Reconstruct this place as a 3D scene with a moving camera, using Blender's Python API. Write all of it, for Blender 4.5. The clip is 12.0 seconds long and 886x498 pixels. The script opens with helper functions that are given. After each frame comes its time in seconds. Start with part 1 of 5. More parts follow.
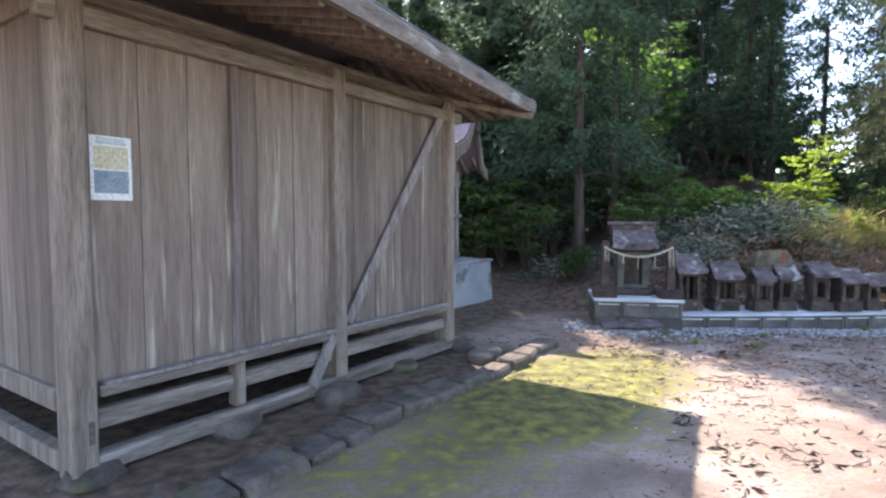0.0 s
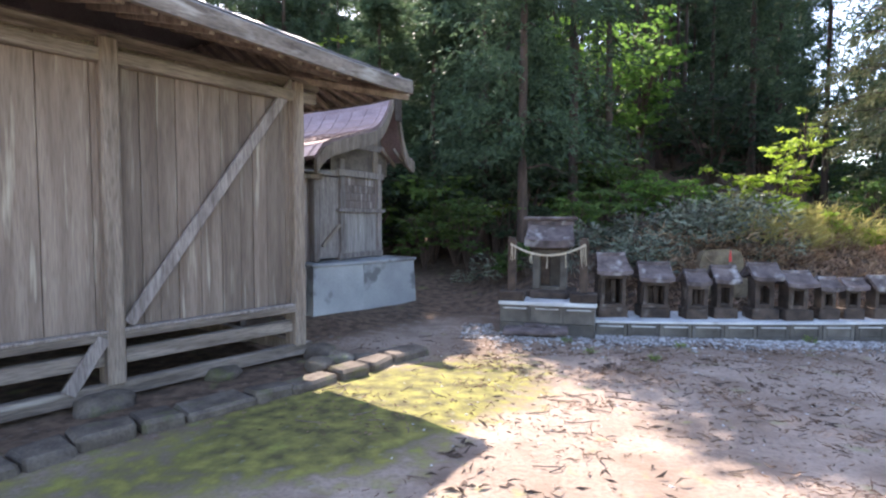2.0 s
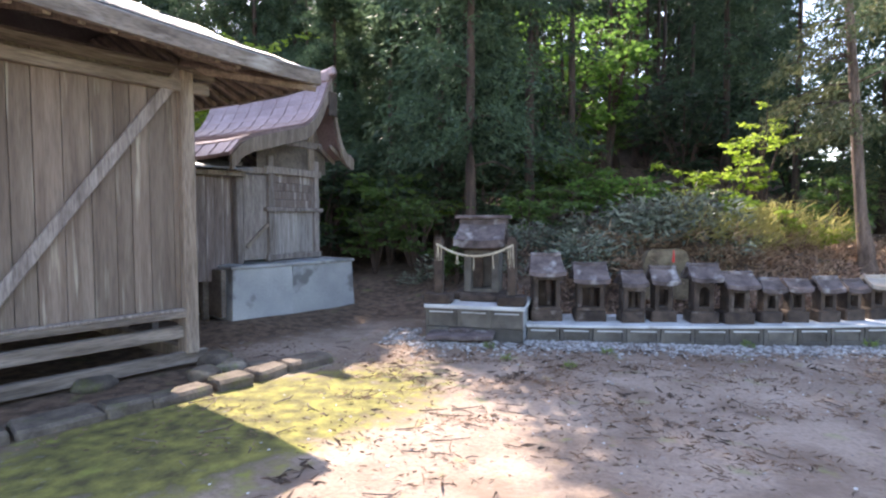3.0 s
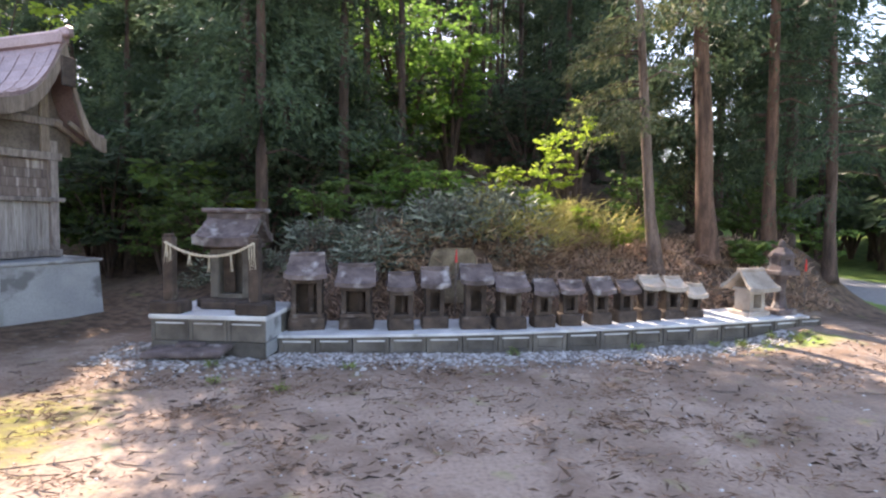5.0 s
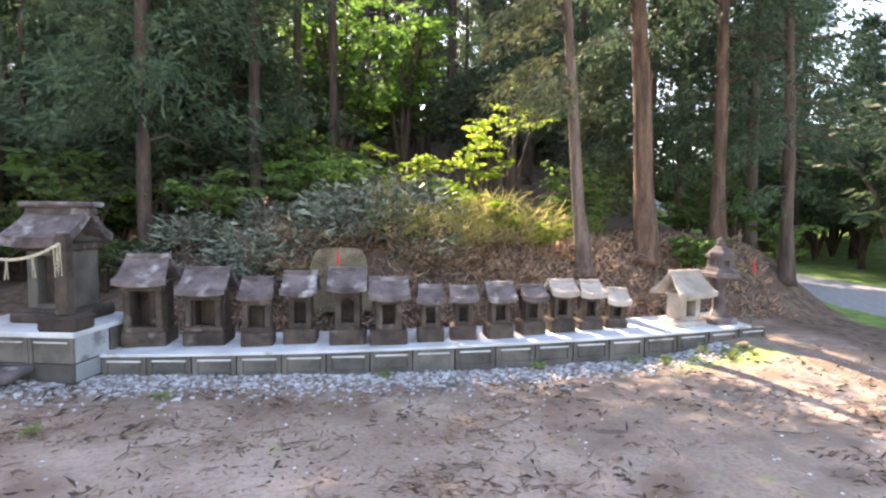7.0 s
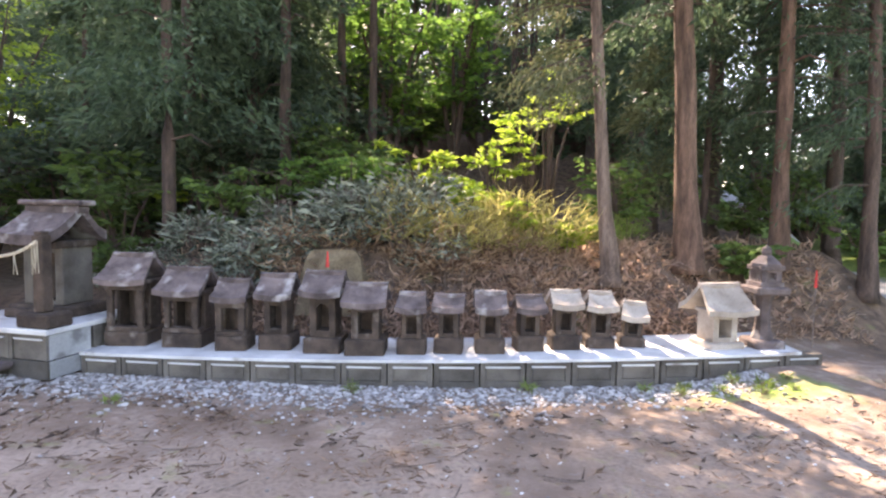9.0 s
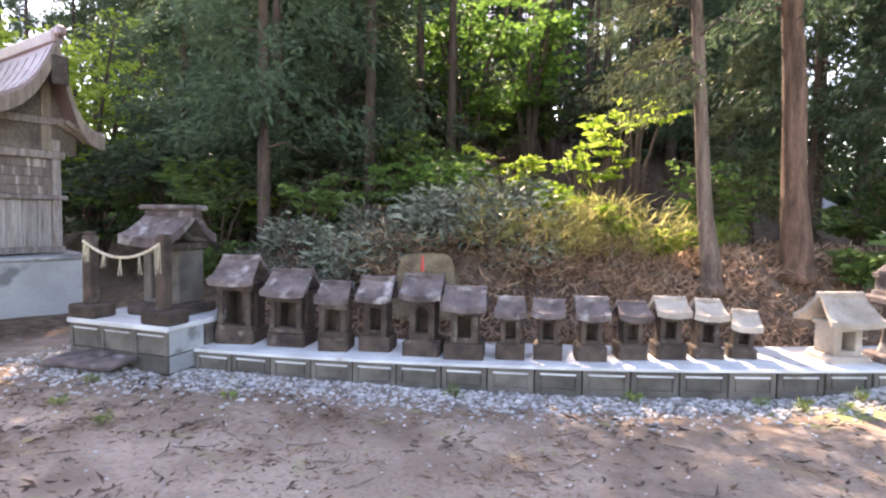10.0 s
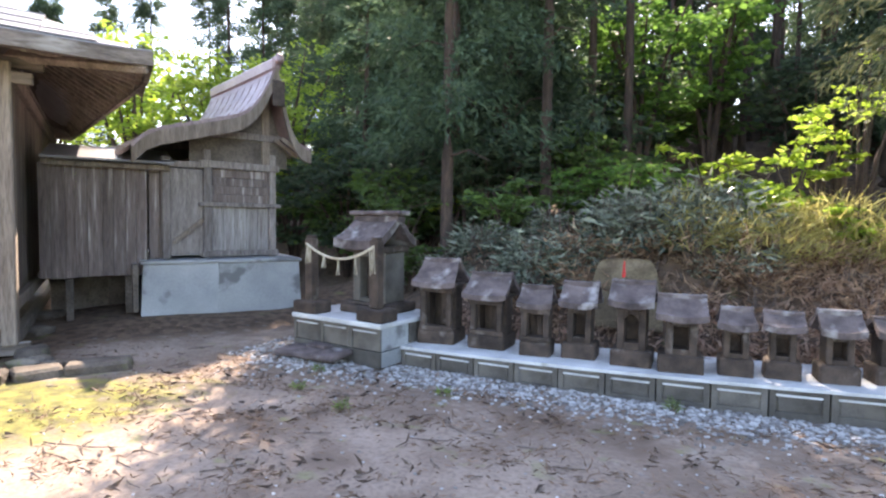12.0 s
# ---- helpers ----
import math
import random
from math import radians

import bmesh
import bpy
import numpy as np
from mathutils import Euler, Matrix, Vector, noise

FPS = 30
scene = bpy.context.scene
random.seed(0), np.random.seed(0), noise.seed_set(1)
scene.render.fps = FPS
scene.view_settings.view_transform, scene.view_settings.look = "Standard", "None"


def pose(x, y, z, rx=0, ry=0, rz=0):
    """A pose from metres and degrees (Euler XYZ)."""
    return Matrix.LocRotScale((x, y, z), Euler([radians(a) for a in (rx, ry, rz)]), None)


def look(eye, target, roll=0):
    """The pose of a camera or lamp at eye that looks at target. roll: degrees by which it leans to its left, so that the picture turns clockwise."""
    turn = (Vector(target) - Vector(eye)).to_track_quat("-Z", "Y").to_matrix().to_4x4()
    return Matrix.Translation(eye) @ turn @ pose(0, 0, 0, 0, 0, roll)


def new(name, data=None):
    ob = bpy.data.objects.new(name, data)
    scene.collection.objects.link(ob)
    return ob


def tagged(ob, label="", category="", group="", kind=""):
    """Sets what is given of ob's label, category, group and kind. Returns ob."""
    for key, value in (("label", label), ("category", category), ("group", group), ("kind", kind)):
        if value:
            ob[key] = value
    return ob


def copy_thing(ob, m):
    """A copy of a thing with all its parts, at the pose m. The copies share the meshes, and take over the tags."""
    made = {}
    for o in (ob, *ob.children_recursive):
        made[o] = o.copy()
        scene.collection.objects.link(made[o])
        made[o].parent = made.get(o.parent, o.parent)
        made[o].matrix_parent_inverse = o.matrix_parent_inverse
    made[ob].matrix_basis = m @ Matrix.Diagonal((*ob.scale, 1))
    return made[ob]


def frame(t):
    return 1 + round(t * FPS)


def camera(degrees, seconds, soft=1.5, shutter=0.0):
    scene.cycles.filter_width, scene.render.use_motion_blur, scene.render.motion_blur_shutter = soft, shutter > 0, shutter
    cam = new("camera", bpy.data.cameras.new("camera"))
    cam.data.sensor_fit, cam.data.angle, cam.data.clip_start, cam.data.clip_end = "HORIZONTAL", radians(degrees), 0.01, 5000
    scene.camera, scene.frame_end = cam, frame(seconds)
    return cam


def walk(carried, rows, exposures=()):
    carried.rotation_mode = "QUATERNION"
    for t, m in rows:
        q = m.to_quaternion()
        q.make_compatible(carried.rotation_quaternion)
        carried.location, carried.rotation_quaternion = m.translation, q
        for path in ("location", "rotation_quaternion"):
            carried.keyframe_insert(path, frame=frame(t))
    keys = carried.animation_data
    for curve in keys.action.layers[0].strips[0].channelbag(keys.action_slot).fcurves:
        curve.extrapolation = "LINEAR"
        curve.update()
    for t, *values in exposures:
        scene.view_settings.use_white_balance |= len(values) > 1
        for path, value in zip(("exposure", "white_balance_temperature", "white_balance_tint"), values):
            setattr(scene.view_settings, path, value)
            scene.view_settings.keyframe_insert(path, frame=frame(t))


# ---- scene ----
# camera and its walk
cam = camera(77.9, 12.0, soft=2.3)
ROWS = [
    (0, 0.004, -0.061, 1.840, 0.06, -3.30, -0.02),
    (0.5, 0.700, 0.097, 1.836, 1.60, -3.37, 0.07),
    (1, 1.282, 0.350, 1.800, 2.49, -3.27, 0.12),
    (1.5, 1.854, 0.586, 1.755, 3.41, -3.15, -0.04),
    (2, 2.341, 0.824, 1.717, 4.34, -3.11, -0.15),
    (2.5, 2.839, 1.074, 1.697, 5.26, -2.99, -0.04),
    (3, 3.432, 1.340, 1.684, 4.32, -2.98, 0.02),
    (3.5, 4.029, 1.561, 1.677, 1.85, -3.10, 0.14),
    (3.7, 4.232, 1.614, 1.685, 0.02, -3.12, 0.13),
    (5.3, 5.613, 2.499, 1.683, -6.53, -3.38, -0.90),
    (5.5, 5.758, 2.608, 1.670, -6.81, -3.39, -0.97),
    (6, 6.066, 2.877, 1.666, -7.44, -3.33, -0.87),
    (6.5, 6.483, 3.129, 1.651, -6.99, -3.37, -0.77),
    (7, 6.982, 3.310, 1.665, -6.28, -3.62, -0.54),
    (7.2, 7.165, 3.364, 1.673, -6.06, -3.70, -0.58),
    (8.8, 8.158, 3.833, 1.710, 1.23, -4.00, -0.96),
    (9, 8.119, 3.840, 1.712, 2.84, -3.95, -0.99),
    (9.5, 7.872, 3.816, 1.701, 6.45, -3.60, -0.94),
    (10, 7.709, 3.810, 1.685, 9.11, -3.42, -0.97),
    (10.5, 7.593, 3.846, 1.662, 11.56, -3.30, -1.01),
    (11, 7.443, 3.855, 1.645, 14.65, -3.12, -0.98),
    (11.5, 7.273, 3.798, 1.635, 18.72, -3.01, -0.83),
    (12, 7.060, 3.688, 1.622, 23.85, -2.76, -0.72),
]
EXPOSURES = [(0.0, 2.04, 6500, 18), (3.5, 2.1, 7000, 19), (5.5, 2.08, 7600, 22), (6.4, 2.58, 7800, 20), (9.0, 2.6, 8000, 24), (10.5, 2.62, 7800, 24), (12.0, 2.38, 7200, 17)]
walk(cam, [(t, pose(x, y, z, 90 + pitch, roll, yaw)) for t, x, y, z, yaw, pitch, roll in ROWS], EXPOSURES)

# daylight: morning sun over the wood, 17 degrees to the west of the y axis
SUN_WAY = Vector((-0.203, 0.668, 0.716))
world = bpy.data.worlds.new("sky")
scene.world = world
world.use_nodes = True
sky = world.node_tree.nodes.new("ShaderNodeTexSky")
sky.sky_type = "NISHITA"
sky.sun_disc = False
sky.sun_elevation = radians(44)
sky.sun_rotation = radians(-17.4)
world.node_tree.links.new(sky.outputs[0], world.node_tree.nodes["Background"].inputs[0])
world.node_tree.nodes["Background"].inputs[1].default_value = 0.15
sun = new("sun", bpy.data.lights.new("sun", "SUN"))
sun.data.energy, sun.data.angle, sun.data.color = 3.4, radians(0.5), (1.0, 0.93, 0.82)
sun.matrix_world = look((0, 0, 30), Vector((0, 0, 30)) - SUN_WAY)


# ---- materials ----
def surface(name, dark, light, scale=6.0, rough=0.85, bump=0.3, fine=60.0, stretch=(1, 1, 1), metal=0.0, spots=None, spot_scale=3.0, spot_edge=(0.5, 0.62), sheer=0.0, vary=0.15, grit=0.75):
    """A worn surface: two colours mixed by coarse and fine noise, a third in patches, and relief from the same noise."""
    m = bpy.data.materials.new(name)
    m.use_nodes = True
    n, l = m.node_tree.nodes, m.node_tree.links
    shader = n["Principled BSDF"]
    where, info = n.new("ShaderNodeTexCoord"), n.new("ShaderNodeObjectInfo")
    shift = n.new("ShaderNodeVectorMath")
    shift.operation = "MULTIPLY_ADD"
    l.new(info.outputs["Random"], shift.inputs[0])
    shift.inputs[1].default_value = (7.3, 11.1, 5.7)
    l.new(where.outputs["Object"], shift.inputs[2])
    grow = n.new("ShaderNodeMapping")
    grow.inputs["Scale"].default_value = stretch
    l.new(shift.outputs[0], grow.inputs[0])

    def cloud(size, detail=4):
        t = n.new("ShaderNodeTexNoise")
        t.inputs["Scale"].default_value, t.inputs["Detail"].default_value = size, detail
        l.new(grow.outputs[0], t.inputs["Vector"])
        return t.outputs[0]

    def mixed(kind, a, b, f):
        t = n.new("ShaderNodeMix")
        t.data_type = "RGBA"
        t.blend_type = kind
        for socket, value in ((t.inputs[6], a), (t.inputs[7], b), (t.inputs[0], f)):
            if hasattr(value, "links"):
                l.new(value, socket)
            else:
                socket.default_value = value
        return t.outputs[2]

    def steep(value, lo, hi, to=(0.0, 1.0)):
        t = n.new("ShaderNodeMapRange")
        l.new(value, t.inputs[0])
        t.inputs[1].default_value, t.inputs[2].default_value = lo, hi
        t.inputs[3].default_value, t.inputs[4].default_value = to
        return t.outputs[0]

    coarse, grain = cloud(scale), cloud(fine, 3)
    colour = mixed("MIX", (*dark, 1), (*light, 1), steep(coarse, 0.32, 0.68))
    colour = mixed("MULTIPLY", colour, (0.45, 0.45, 0.45, 1), steep(grain, 0.58, 0.3, (0, grit)))
    if spots:
        colour = mixed("MIX", colour, (*spots, 1), steep(cloud(spot_scale, 6), *spot_edge))
    tone = n.new("ShaderNodeHueSaturation")
    l.new(colour, tone.inputs["Color"])
    l.new(steep(info.outputs["Random"], 0, 1, (1 - vary, 1 + vary)), tone.inputs["Value"])
    l.new(tone.outputs[0], shader.inputs["Base Color"])
    shader.inputs["Roughness"].default_value, shader.inputs["Metallic"].default_value = rough, metal
    relief = n.new("ShaderNodeBump")
    relief.inputs["Strength"].default_value, relief.inputs["Distance"].default_value = bump, 0.02
    both = n.new("ShaderNodeMath")
    both.operation = "ADD"
    l.new(coarse, both.inputs[0])
    l.new(grain, both.inputs[1])
    l.new(both.outputs[0], relief.inputs["Height"])
    l.new(relief.outputs[0], shader.inputs["Normal"])
    if sheer:
        thin, blend = n.new("ShaderNodeBsdfTranslucent"), n.new("ShaderNodeMixShader")
        l.new(tone.outputs[0], thin.inputs["Color"])
        blend.inputs[0].default_value = sheer
        l.new(shader.outputs[0], blend.inputs[1])
        l.new(thin.outputs[0], blend.inputs[2])
        l.new(blend.outputs[0], n["Material Output"].inputs["Surface"])
    return m


def foliage(name, dark, light, sheer=0.5, rough=0.55):
    """Leaves: every leaf its own green, lit through from behind."""
    m = bpy.data.materials.new(name)
    m.use_nodes = True
    n, l = m.node_tree.nodes, m.node_tree.links
    shader = n["Principled BSDF"]
    geo, info = n.new("ShaderNodeNewGeometry"), n.new("ShaderNodeObjectInfo")
    ramp = n.new("ShaderNodeMix")
    ramp.data_type = "RGBA"
    ramp.inputs[6].default_value, ramp.inputs[7].default_value = (*dark, 1), (*light, 1)
    l.new(geo.outputs["Random Per Island"], ramp.inputs[0])
    tone = n.new("ShaderNodeHueSaturation")
    wide = n.new("ShaderNodeMapRange")
    wide.inputs[3].default_value, wide.inputs[4].default_value = 0.75, 1.25
    l.new(info.outputs["Random"], wide.inputs[0])
    l.new(wide.outputs[0], tone.inputs["Value"])
    l.new(ramp.outputs[2], tone.inputs["Color"])
    l.new(tone.outputs[0], shader.inputs["Base Color"])
    shader.inputs["Roughness"].default_value = rough
    thin, blend = n.new("ShaderNodeBsdfTranslucent"), n.new("ShaderNodeMixShader")
    l.new(tone.outputs[0], thin.inputs["Color"])
    blend.inputs[0].default_value = sheer
    l.new(shader.outputs[0], blend.inputs[1])
    l.new(thin.outputs[0], blend.inputs[2])
    l.new(blend.outputs[0], n["Material Output"].inputs["Surface"])
    return m


def ground_cover():
    """Sand, moss, humus and grass, laid where the plan's cover layers put them."""
    m = surface("sandy_ground", (0.29, 0.215, 0.165), (0.42, 0.325, 0.26), 1.1, 0.95, 0.7, 26, spots=(0.205, 0.145, 0.108), spot_scale=1.7, spot_edge=(0.46, 0.66), vary=0.0, grit=0.55)
    n, l = m.node_tree.nodes, m.node_tree.links
    shader = n["Principled BSDF"]
    colour = shader.inputs["Base Color"].links[0].from_socket
    where = n.new("ShaderNodeTexCoord")
    for layer, a, b, size in (("moss", (0.085, 0.074, 0.028), (0.275, 0.255, 0.06), 6), ("humus", (0.07, 0.045, 0.03), (0.21, 0.135, 0.09), 7), ("grass", (0.09, 0.17, 0.03), (0.22, 0.33, 0.06), 3), ("tarmac", (0.27, 0.27, 0.27), (0.36, 0.36, 0.36), 9)):
        cover, grain, tint, lay, rough_edge = (n.new("ShaderNodeAttribute"), n.new("ShaderNodeTexNoise"), n.new("ShaderNodeMix"), n.new("ShaderNodeMix"), n.new("ShaderNodeMath"))
        cover.attribute_name = layer
        grain.inputs["Scale"].default_value, grain.inputs["Detail"].default_value = size, 8
        l.new(where.outputs["Object"], grain.inputs["Vector"])
        for x in (tint, lay):
            x.data_type = "RGBA"
        tint.inputs[6].default_value, tint.inputs[7].default_value = (*a, 1), (*b, 1)
        wide = n.new("ShaderNodeMapRange")
        wide.inputs[1].default_value, wide.inputs[2].default_value = 0.35, 0.68
        l.new(grain.outputs[0], wide.inputs[0])
        l.new(wide.outputs[0], tint.inputs[0])
        edge = n.new("ShaderNodeMapRange")
        edge.inputs[1].default_value, edge.inputs[2].default_value = 0.62, 1.02
        rough_edge.operation = "ADD"
        l.new(cover.outputs["Fac"], rough_edge.inputs[0])
        l.new(grain.outputs[0], rough_edge.inputs[1])
        l.new(rough_edge.outputs[0], edge.inputs[0])
        l.new(edge.outputs[0], lay.inputs[0])
        l.new(colour, lay.inputs[6])
        l.new(tint.outputs[2], lay.inputs[7])
        colour = lay.outputs[2]
    l.new(colour, shader.inputs["Base Color"])
    return m


GROUND = ground_cover()
OLD_WOOD = surface("weathered_boards", (0.17, 0.125, 0.10), (0.28, 0.22, 0.178), 1.6, 0.9, 0.4, 14, (6, 6, 0.4), spots=(0.40, 0.35, 0.28), spot_scale=2.6, spot_edge=(0.60, 0.74), vary=0.22, grit=0.5)
BEAM_WOOD = surface("weathered_posts", (0.19, 0.145, 0.115), (0.36, 0.29, 0.235), 2.2, 0.9, 0.5, 16, (5, 5, 0.5), vary=0.15)
RAIL_WOOD = surface("weathered_rails", (0.14, 0.11, 0.09), (0.31, 0.255, 0.215), 2.2, 0.9, 0.5, 16, (0.5, 5, 5), spots=(0.42, 0.38, 0.34), spot_scale=1.8, spot_edge=(0.58, 0.70), vary=0.2)
GREY_WOOD = surface("silvered_boards", (0.19, 0.155, 0.142), (0.36, 0.31, 0.285), 3.0, 0.9, 0.4, 16, (5, 5, 0.6), vary=0.18)
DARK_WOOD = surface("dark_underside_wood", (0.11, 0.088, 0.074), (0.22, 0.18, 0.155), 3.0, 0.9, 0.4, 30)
PASSAGE_WOOD = surface("streaked_boards", (0.15, 0.112, 0.10), (0.27, 0.215, 0.195), 2.4, 0.9, 0.45, 15, (6, 6, 0.4), spots=(0.46, 0.41, 0.38), spot_scale=2.4, spot_edge=(0.58, 0.70), vary=0.15)
PALE_WOOD = surface("bleached_boards", (0.25, 0.215, 0.20), (0.46, 0.42, 0.40), 3.5, 0.9, 0.45, 18, (6, 6, 0.4), spots=(0.16, 0.125, 0.105), spot_scale=2.6, spot_edge=(0.58, 0.70), vary=0.12)
PENDANT = surface("old_dark_carving", (0.05, 0.036, 0.03), (0.12, 0.09, 0.075), 9, 0.9, 0.5, 60)
ROOF_METAL = surface("roof_sheet", (0.26, 0.175, 0.175), (0.38, 0.275, 0.272), 2.0, 0.36, 0.12, 40, metal=0.35, vary=0.08)
GREY_METAL = surface("grey_roof_sheet", (0.24, 0.225, 0.235), (0.34, 0.32, 0.33), 2.0, 0.6, 0.12, 40, metal=0.3, vary=0.1)
CONCRETE = surface("stained_concrete", (0.33, 0.34, 0.35), (0.48, 0.49, 0.49), 1.6, 0.9, 0.25, 45, spots=(0.20, 0.20, 0.20), spot_scale=2.3, spot_edge=(0.56, 0.64), grit=0.25)
SLAB = surface("white_concrete_slab", (0.46, 0.46, 0.46), (0.70, 0.70, 0.69), 2.5, 0.9, 0.25, 50, spots=(0.30, 0.27, 0.24), spot_scale=3.2, spot_edge=(0.60, 0.70), grit=0.25)
BLOCK = surface("concrete_block", (0.088, 0.076, 0.064), (0.18, 0.16, 0.138), 4.0, 0.92, 0.35, 70, spots=(0.15, 0.13, 0.11), spot_scale=3.0, spot_edge=(0.55, 0.7), vary=0.25, grit=0.35)
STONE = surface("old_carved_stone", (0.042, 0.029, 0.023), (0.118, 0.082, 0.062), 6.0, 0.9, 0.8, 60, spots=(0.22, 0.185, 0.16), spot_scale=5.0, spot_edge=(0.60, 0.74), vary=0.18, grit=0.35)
# pale stone; on the small shrines' roofs it puts sunlight into the colour
SUNLIT_PALE_STONE = surface("sunlit_pale_stone", (0.31, 0.255, 0.21), (0.50, 0.43, 0.365), 5.0, 0.92, 0.4, 60, vary=0.1, grit=0.35)
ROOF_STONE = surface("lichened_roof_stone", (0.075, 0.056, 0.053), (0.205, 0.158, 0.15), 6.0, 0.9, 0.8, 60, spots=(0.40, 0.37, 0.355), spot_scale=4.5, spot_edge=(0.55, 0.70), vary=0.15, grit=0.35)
MOSSY_STONE = surface("mossy_rough_stone", (0.15, 0.12, 0.095), (0.33, 0.28, 0.22), 5.0, 0.92, 0.6, 40, spots=(0.22, 0.24, 0.08), spot_scale=3.0, spot_edge=(0.55, 0.68), vary=0.2, grit=0.35)
# darkened copy of the mossy stone, with the hall's shade in its colour
SHADED_EDGE_STONE = surface("shaded_edging_stone", (0.075, 0.058, 0.048), (0.19, 0.155, 0.125), 5.0, 0.92, 0.6, 40, spots=(0.13, 0.135, 0.05), spot_scale=3.0, spot_edge=(0.58, 0.72), vary=0.25, grit=0.35)
GRAVEL = surface("gravel", (0.30, 0.29, 0.29), (0.62, 0.61, 0.60), 9.0, 0.9, 0.2, 80, vary=0.0)
RED_BARK = surface("reddish_cedar_bark", (0.07, 0.04, 0.028), (0.22, 0.13, 0.09), 4.0, 0.95, 0.9, 24, (3, 3, 0.5), vary=0.1)
BARK = surface("cedar_bark", (0.055, 0.038, 0.03), (0.15, 0.10, 0.078), 4.0, 0.95, 0.9, 24, (3, 3, 0.5), vary=0.15)
PALE_BARK = surface("pale_cedar_bark", (0.115, 0.078, 0.06), (0.27, 0.195, 0.155), 4.0, 0.95, 0.9, 24, (3, 3, 0.5), vary=0.1)
ROPE = surface("straw_rope", (0.50, 0.42, 0.30), (0.72, 0.64, 0.50), 20, 0.9, 0.6, 120)
PAPER = surface("white_paper", (0.74, 0.74, 0.72), (0.82, 0.82, 0.80), 8, 0.7, 0.05, 60)
PRINT_YELLOW = surface("yellow_print", (0.58, 0.52, 0.34), (0.68, 0.62, 0.46), 8, 0.7, 0.02, 60)
PRINT_BLUE = surface("blue_print", (0.20, 0.27, 0.32), (0.30, 0.36, 0.40), 12, 0.7, 0.02, 60)
RED = surface("red_plastic", (0.75, 0.03, 0.03), (0.85, 0.06, 0.05), 8, 0.4, 0.02, 60)
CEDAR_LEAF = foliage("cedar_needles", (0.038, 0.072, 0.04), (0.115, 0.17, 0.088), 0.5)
# lit copy of the cedar needles: warm sunlight put into their green
SUNLIT_CEDAR_LEAF = foliage("sunlit_cedar_needles", (0.11, 0.135, 0.06), (0.27, 0.28, 0.14), 0.55)
BRIGHT_LEAF = foliage("young_leaves", (0.22, 0.34, 0.035), (0.44, 0.56, 0.09), 0.65)
MID_LEAF = foliage("broad_green_leaves", (0.075, 0.17, 0.035), (0.20, 0.36, 0.07), 0.6)
SHRUB_LEAF = foliage("shrub_leaves", (0.06, 0.12, 0.03), (0.15, 0.24, 0.06), 0.5)
SASA_LEAF = foliage("bamboo_grass_leaves", (0.015, 0.03, 0.012), (0.40, 0.43, 0.32), 0.4, 0.35)
GRASS_LEAF = foliage("grass_blades", (0.12, 0.19, 0.04), (0.28, 0.36, 0.09), 0.45)
STRAW_LEAF = foliage("dry_grass", (0.30, 0.26, 0.08), (0.58, 0.52, 0.20), 0.6)
DEAD_LEAF = foliage("dead_leaves", (0.10, 0.06, 0.04), (0.36, 0.24, 0.17), 0.15, 0.9)
DEAD_TWIG = surface("dead_twigs", (0.13, 0.09, 0.07), (0.30, 0.23, 0.19), 12, 0.95, 0.4, 60)
FERN_LEAF = foliage("withered_fern", (0.14, 0.075, 0.045), (0.68, 0.47, 0.31), 0.6, 0.9)
BARK_CHIP = foliage("damp_bark", (0.035, 0.022, 0.016), (0.16, 0.105, 0.075), 0.0, 0.9)




